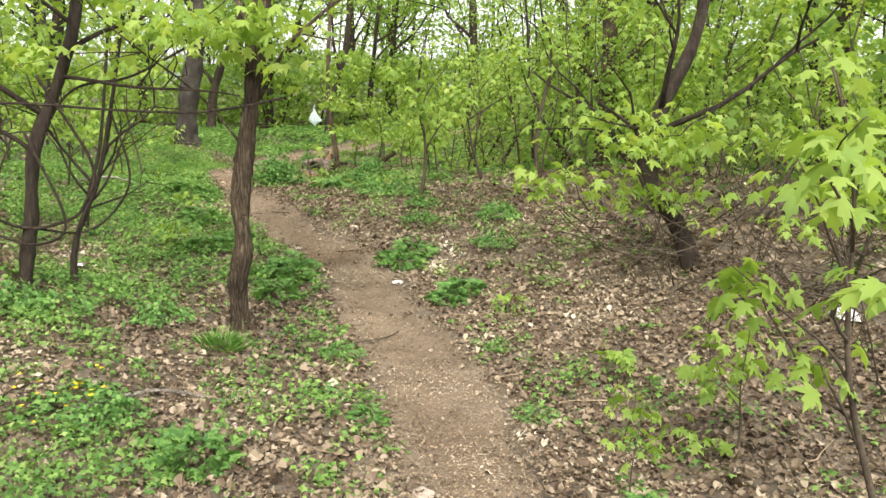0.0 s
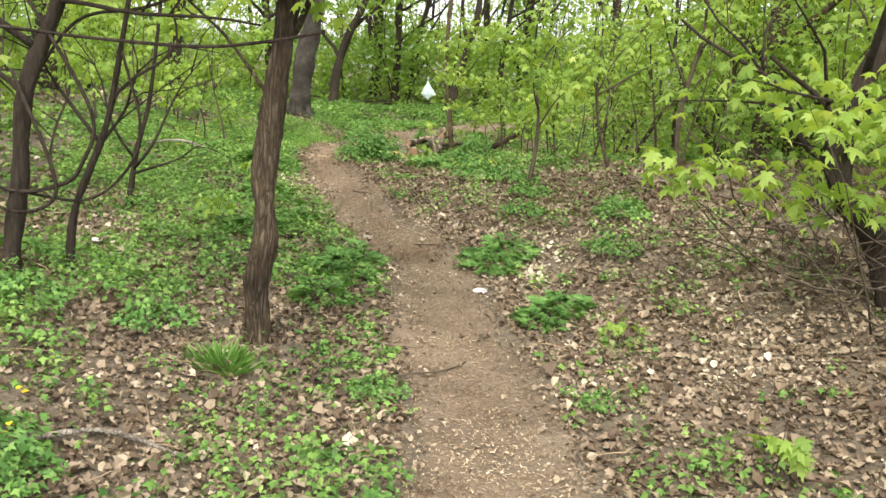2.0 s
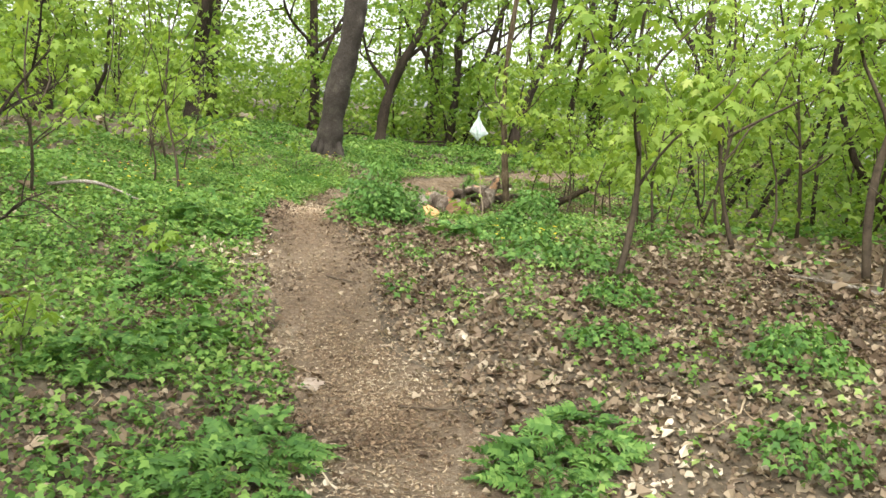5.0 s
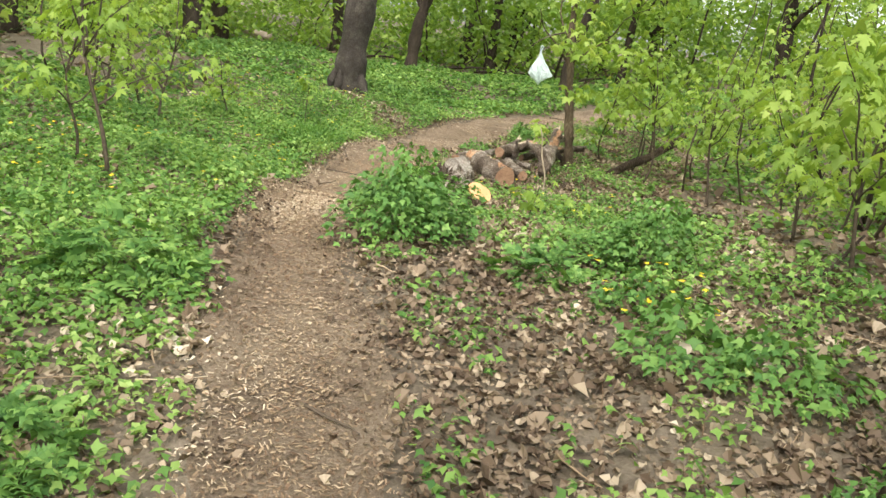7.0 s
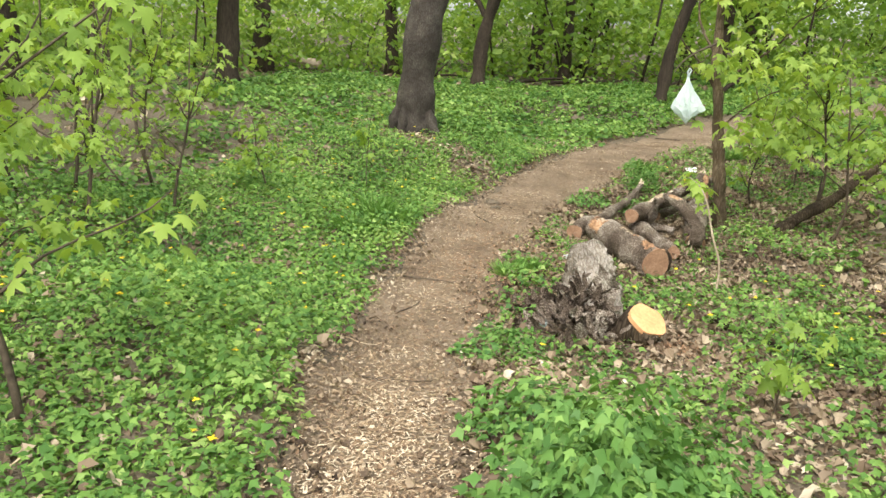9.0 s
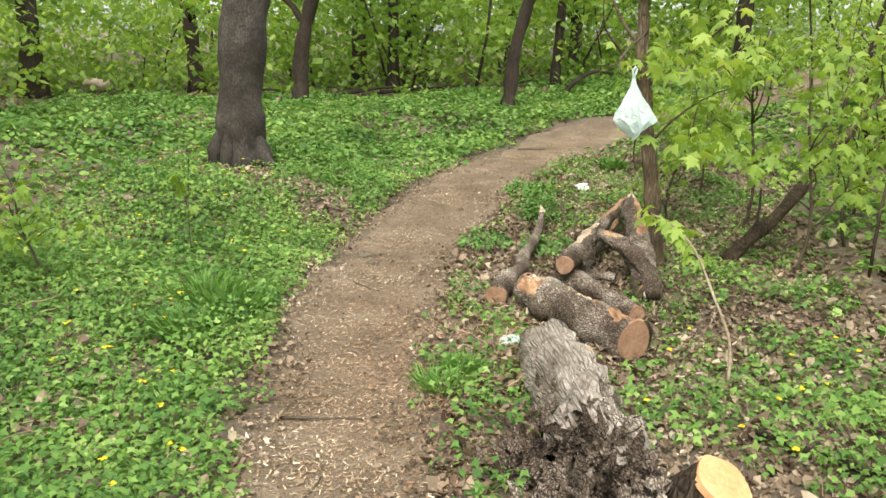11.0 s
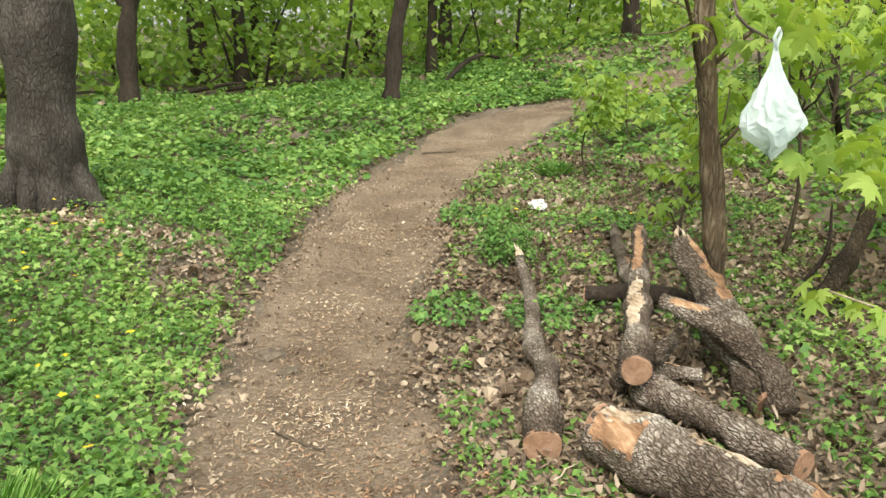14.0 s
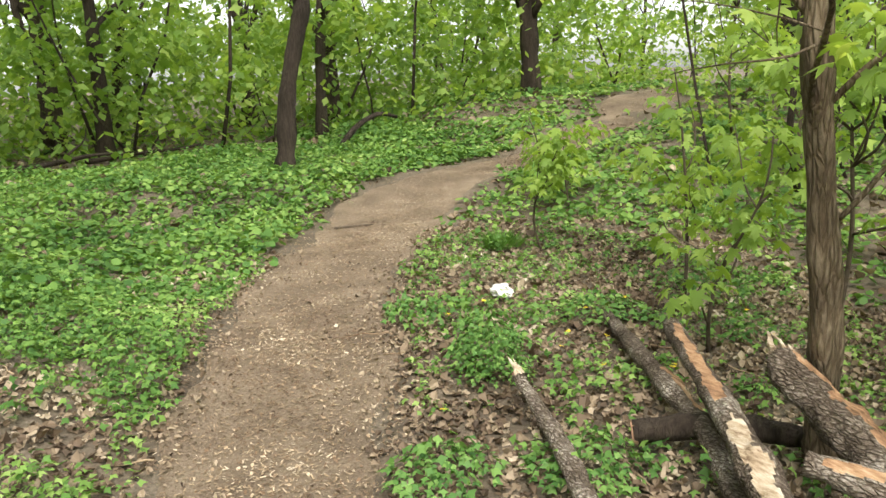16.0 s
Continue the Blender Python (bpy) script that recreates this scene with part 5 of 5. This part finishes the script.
def clump_mesh(kind, seed):
    """One sixth of a clump; six of them, turned, make the plant."""
    g = np.random.default_rng(seed)
    n = {"fern": 22, "broad": 62, "bush": 230, "grass": 60}[kind]
    a, r = g.uniform(-.9, .9, n), np.sqrt(g.random(n))
    if kind == "fern":
        pos = np.stack([r * .17 * np.cos(a), r * .17 * np.sin(a), .03 + .12 * (1 - r) * g.uniform(.3, 1.3, n)], 1)
        v, f = scatter(pos, g.uniform(.05, .13, n), FROND, .45, g, heading=a - np.pi / 2 + g.normal(0, .5, n), pitch=.25)
    elif kind == "broad":
        pos = np.stack([r * .2 * np.cos(a), r * .2 * np.sin(a), .03 + .13 * (1 - r * .8) * g.uniform(.3, 1.2, n)], 1)
        v, f = scatter(pos, g.uniform(.018, .04, n), TIP_SHAPE, .5, g, heading=a - np.pi / 2, pitch=-.1)
    elif kind == "bush":
        h = g.random(n) ** .7
        pos = np.stack([r * .32 * np.cos(a) * (1.1 - .5 * h), r * .32 * np.sin(a) * (1.1 - .5 * h), .04 + .38 * h], 1)
        v, f = scatter(pos, g.uniform(.02, .05, n), TIP_SHAPE, .5, g, heading=a - np.pi / 2, pitch=-.2)
    else:
        pos = np.stack([r * .13 * np.cos(a), r * .13 * np.sin(a), np.zeros(n)], 1)
        v, f = scatter(pos, g.uniform(.09, .2, n), (SLIM_SHAPE[0] * np.array([.16, 1, 1]), SLIM_SHAPE[1]), .18, g, heading=a - np.pi / 2 + g.normal(0, .8, n), pitch=1.4 - .45 * r)
    return raw_mesh("leaf_spray", v, f, GRASS if kind == "grass" else HERB_DEEP)


PART_NAME = {"fern": "frond_spray", "broad": "leaf_spray", "bush": "leafy_stem", "grass": "blade_tuft"}
CLUMPS = {(kind, k): clump_mesh(kind, 600 + 10 * k + len(kind)) for kind in ("fern", "broad", "bush", "grass") for k in range(4)}
CLUMP_LABEL = {"fern": "feathery green herb clump growing out of dead leaves", "broad": "low broad-leaved green herb clump on the forest floor", "bush": "dense knee-high dark green nettle-like bush", "grass": "tuft of fresh green grass on the forest floor"}
CLUMP_NAME = {"fern": "feathery_herb", "broad": "broadleaf_herb", "bush": "leafy_bush", "grass": "grass_tuft"}
spots = {"fern": [(.82, -.2, 1.1), (.95, .08, 1.0), (1.17, -1.0, 1.1), (1.02, -1.2, .8), (-.3, -.4, 1.2), (-.42, -.95, 1.0), (-.2, -.15, 1.0), (-1.0, .4, 1.2), (-.75, .75, 1.1), (-.96, -3.75, 1.1), (-.05, -3.35, .7), (1.0, -4.6, .6), (-1.2, 2.75, 1.3), (.6, 3.5, 1.2), (-1.05, 1.5, 1.2)],
         "broad": [(1.37, 1.5, 1.1), (1.76, -.12, 1.1), (1.95, .5, 1.2), (2.05, .75, .9), (1.21, .85, .9), (-1.6, -3.0, 1.3), (-1.4, -3.2, 1.0), (.92, -3.4, .7), (1.04, -2.35, .6), (-.05, -2.2, .7), (1.02, 2.45, 1.3), (1.3, 2.25, 1.4), (.98, 3.0, 1.2), (-.3, 4.5, 1.3), (-.45, 5.6, 1.0), (-1.25, -1.7, 1.1), (-1.9, -1.7, 1.4), (-2.2, -1.6, 1.3), (.75, 9.6, 1.0), (.3, 9.9, 1.0), (.95, 11.4, .9), (1.9, 10.9, 1.2)],
         "bush": [(-.2, 3.75, 1.0), (.05, 3.95, .8), (1.13, 3.6, .7), (.9, 3.75, .6), (-.12, 4.15, .75), (.92, 10.5, .6)],
         "grass": [(-.82, -2.0, .9), (-1.45, 8.2, 1.1), (-1.58, 8.4, 1.0), (-.42, 7.2, .65), (-.3, 7.35, .6), (-1.6, 7.9, 1.0), (2.3, 12.6, .9)]}
g = np.random.default_rng(5)
for kind, places in spots.items():
    for k, (x, y, s) in enumerate(places):
        root = holder(CLUMP_NAME[kind], x, y, fz(x, y), CLUMP_LABEL[kind], "plant", "herb clumps")
        root.rotation_euler = (0, 0, g.uniform(0, 6.28))
        root.scale = (s, s, s * g.uniform(.8, 1.15))
        for m in range(6):
            ob = part(PART_NAME[kind], CLUMPS[kind, int(g.integers(0, 4))], root)
            ob.rotation_euler = (0, 0, m * 1.047 + g.uniform(-.3, .3))
            q = g.uniform(.75, 1.2)
            ob.scale = (q, q, g.uniform(.8, 1.25))
            tagged(ob, kind="stuff")


def wood_debris():
    g = np.random.default_rng(16)
    n = 1500
    x, y = g.normal(.6, .35, n), g.normal(8.3, .6, n)
    keep = way_side(x, y)[0] > .1
    x, y = x[keep], y[keep]
    v, f = scatter(np.stack([x, y, floor_z(x, y) + g.uniform(.02, .06, len(x))], 1), g.uniform(.012, .04, len(x)), (BENT_SHAPE[0] * np.array([.5, 1.2, 1.5]), BENT_SHAPE[1]), .6, g)
    ob = new("bark_scraps", raw_mesh("bark_scraps", v, f, LITTER, False))
    tagged(ob, "torn scraps of bark strewn about the log pile", "bark", kind="stuff")


wood_debris()


def bark_rubble():
    g = np.random.default_rng(15)
    n = 800
    x, y = g.normal(-.08, .13, n), g.normal(6.25, .2, n)
    z = floor_z(x, y) + .02 + g.random(n) * .2 * np.exp(-((x + .02) / .16) ** 2)
    v, f = scatter(np.stack([x, y, z], 1), g.uniform(.02, .085, n), (BENT_SHAPE[0] * np.array([.6, 1.2, 1.5]), BENT_SHAPE[1]), .9, g)
    ob = new("bark_rubble", raw_mesh("bark_rubble", v, f, LOG_BARK, False))
    tagged(ob, "crumbling brown bark heaped against the rotten log", "bark", kind="stuff")


bark_rubble()


def flowers():
    g = np.random.default_rng(9)
    x = np.concatenate([g.uniform(-3.6, -1.2, 200), g.normal(1.0, .2, 25), g.normal(-1.6, .15, 22), g.normal(1.2, .5, 30), g.normal(1.6, .5, 20)])
    y = np.concatenate([g.uniform(3, 12.5, 200), g.normal(3.0, .2, 25), g.normal(-3.0, .12, 22), g.normal(6.5, .6, 30), g.normal(10.4, .5, 20)])
    keep = way_side(x, y)[0] > .15
    x, y = x[keep], y[keep]
    z = floor_z(x, y) + g.uniform(.09, .17, len(x))
    c = np.repeat(np.stack([x, y, z], 1), 4, 0)
    v, f = scatter(c, g.uniform(.012, .02, len(c)), OVAL_SHAPE, .3, g, heading=np.tile(np.arange(4) * 1.571, len(x)), pitch=.3)
    ob = new("yellow_flowers", raw_mesh("yellow_flowers", v, f, PETAL))
    tagged(ob, "small yellow flowers dotted through the green herbs", "flowers", kind="stuff")


flowers()


def shavings():
    g = np.random.default_rng(12)
    x = np.concatenate([g.normal(-.45, .3, 4200), g.normal(.08, .12, 900), g.normal(.45, .1, 500)])
    y = np.concatenate([g.normal(7.4, .7, 4200), g.normal(7.85, .15, 900), g.normal(5.92, .1, 500)])
    v, f = scatter(np.stack([x, y, floor_z(x, y) + .026], 1), g.uniform(.006, .024, len(x)), CHIP_SHAPE, .2, g)
    ob = new("wood_shavings", raw_mesh("wood_shavings", v, f, SPLIT_WOOD, False))
    tagged(ob, "orange wood shavings strewn by the felled logs", "shavings", kind="stuff")


shavings()

# ---- the floor's small pieces ----
fallen_leaves()
path_bits()
brushwood()
fallen_twigs()
ground_cover()
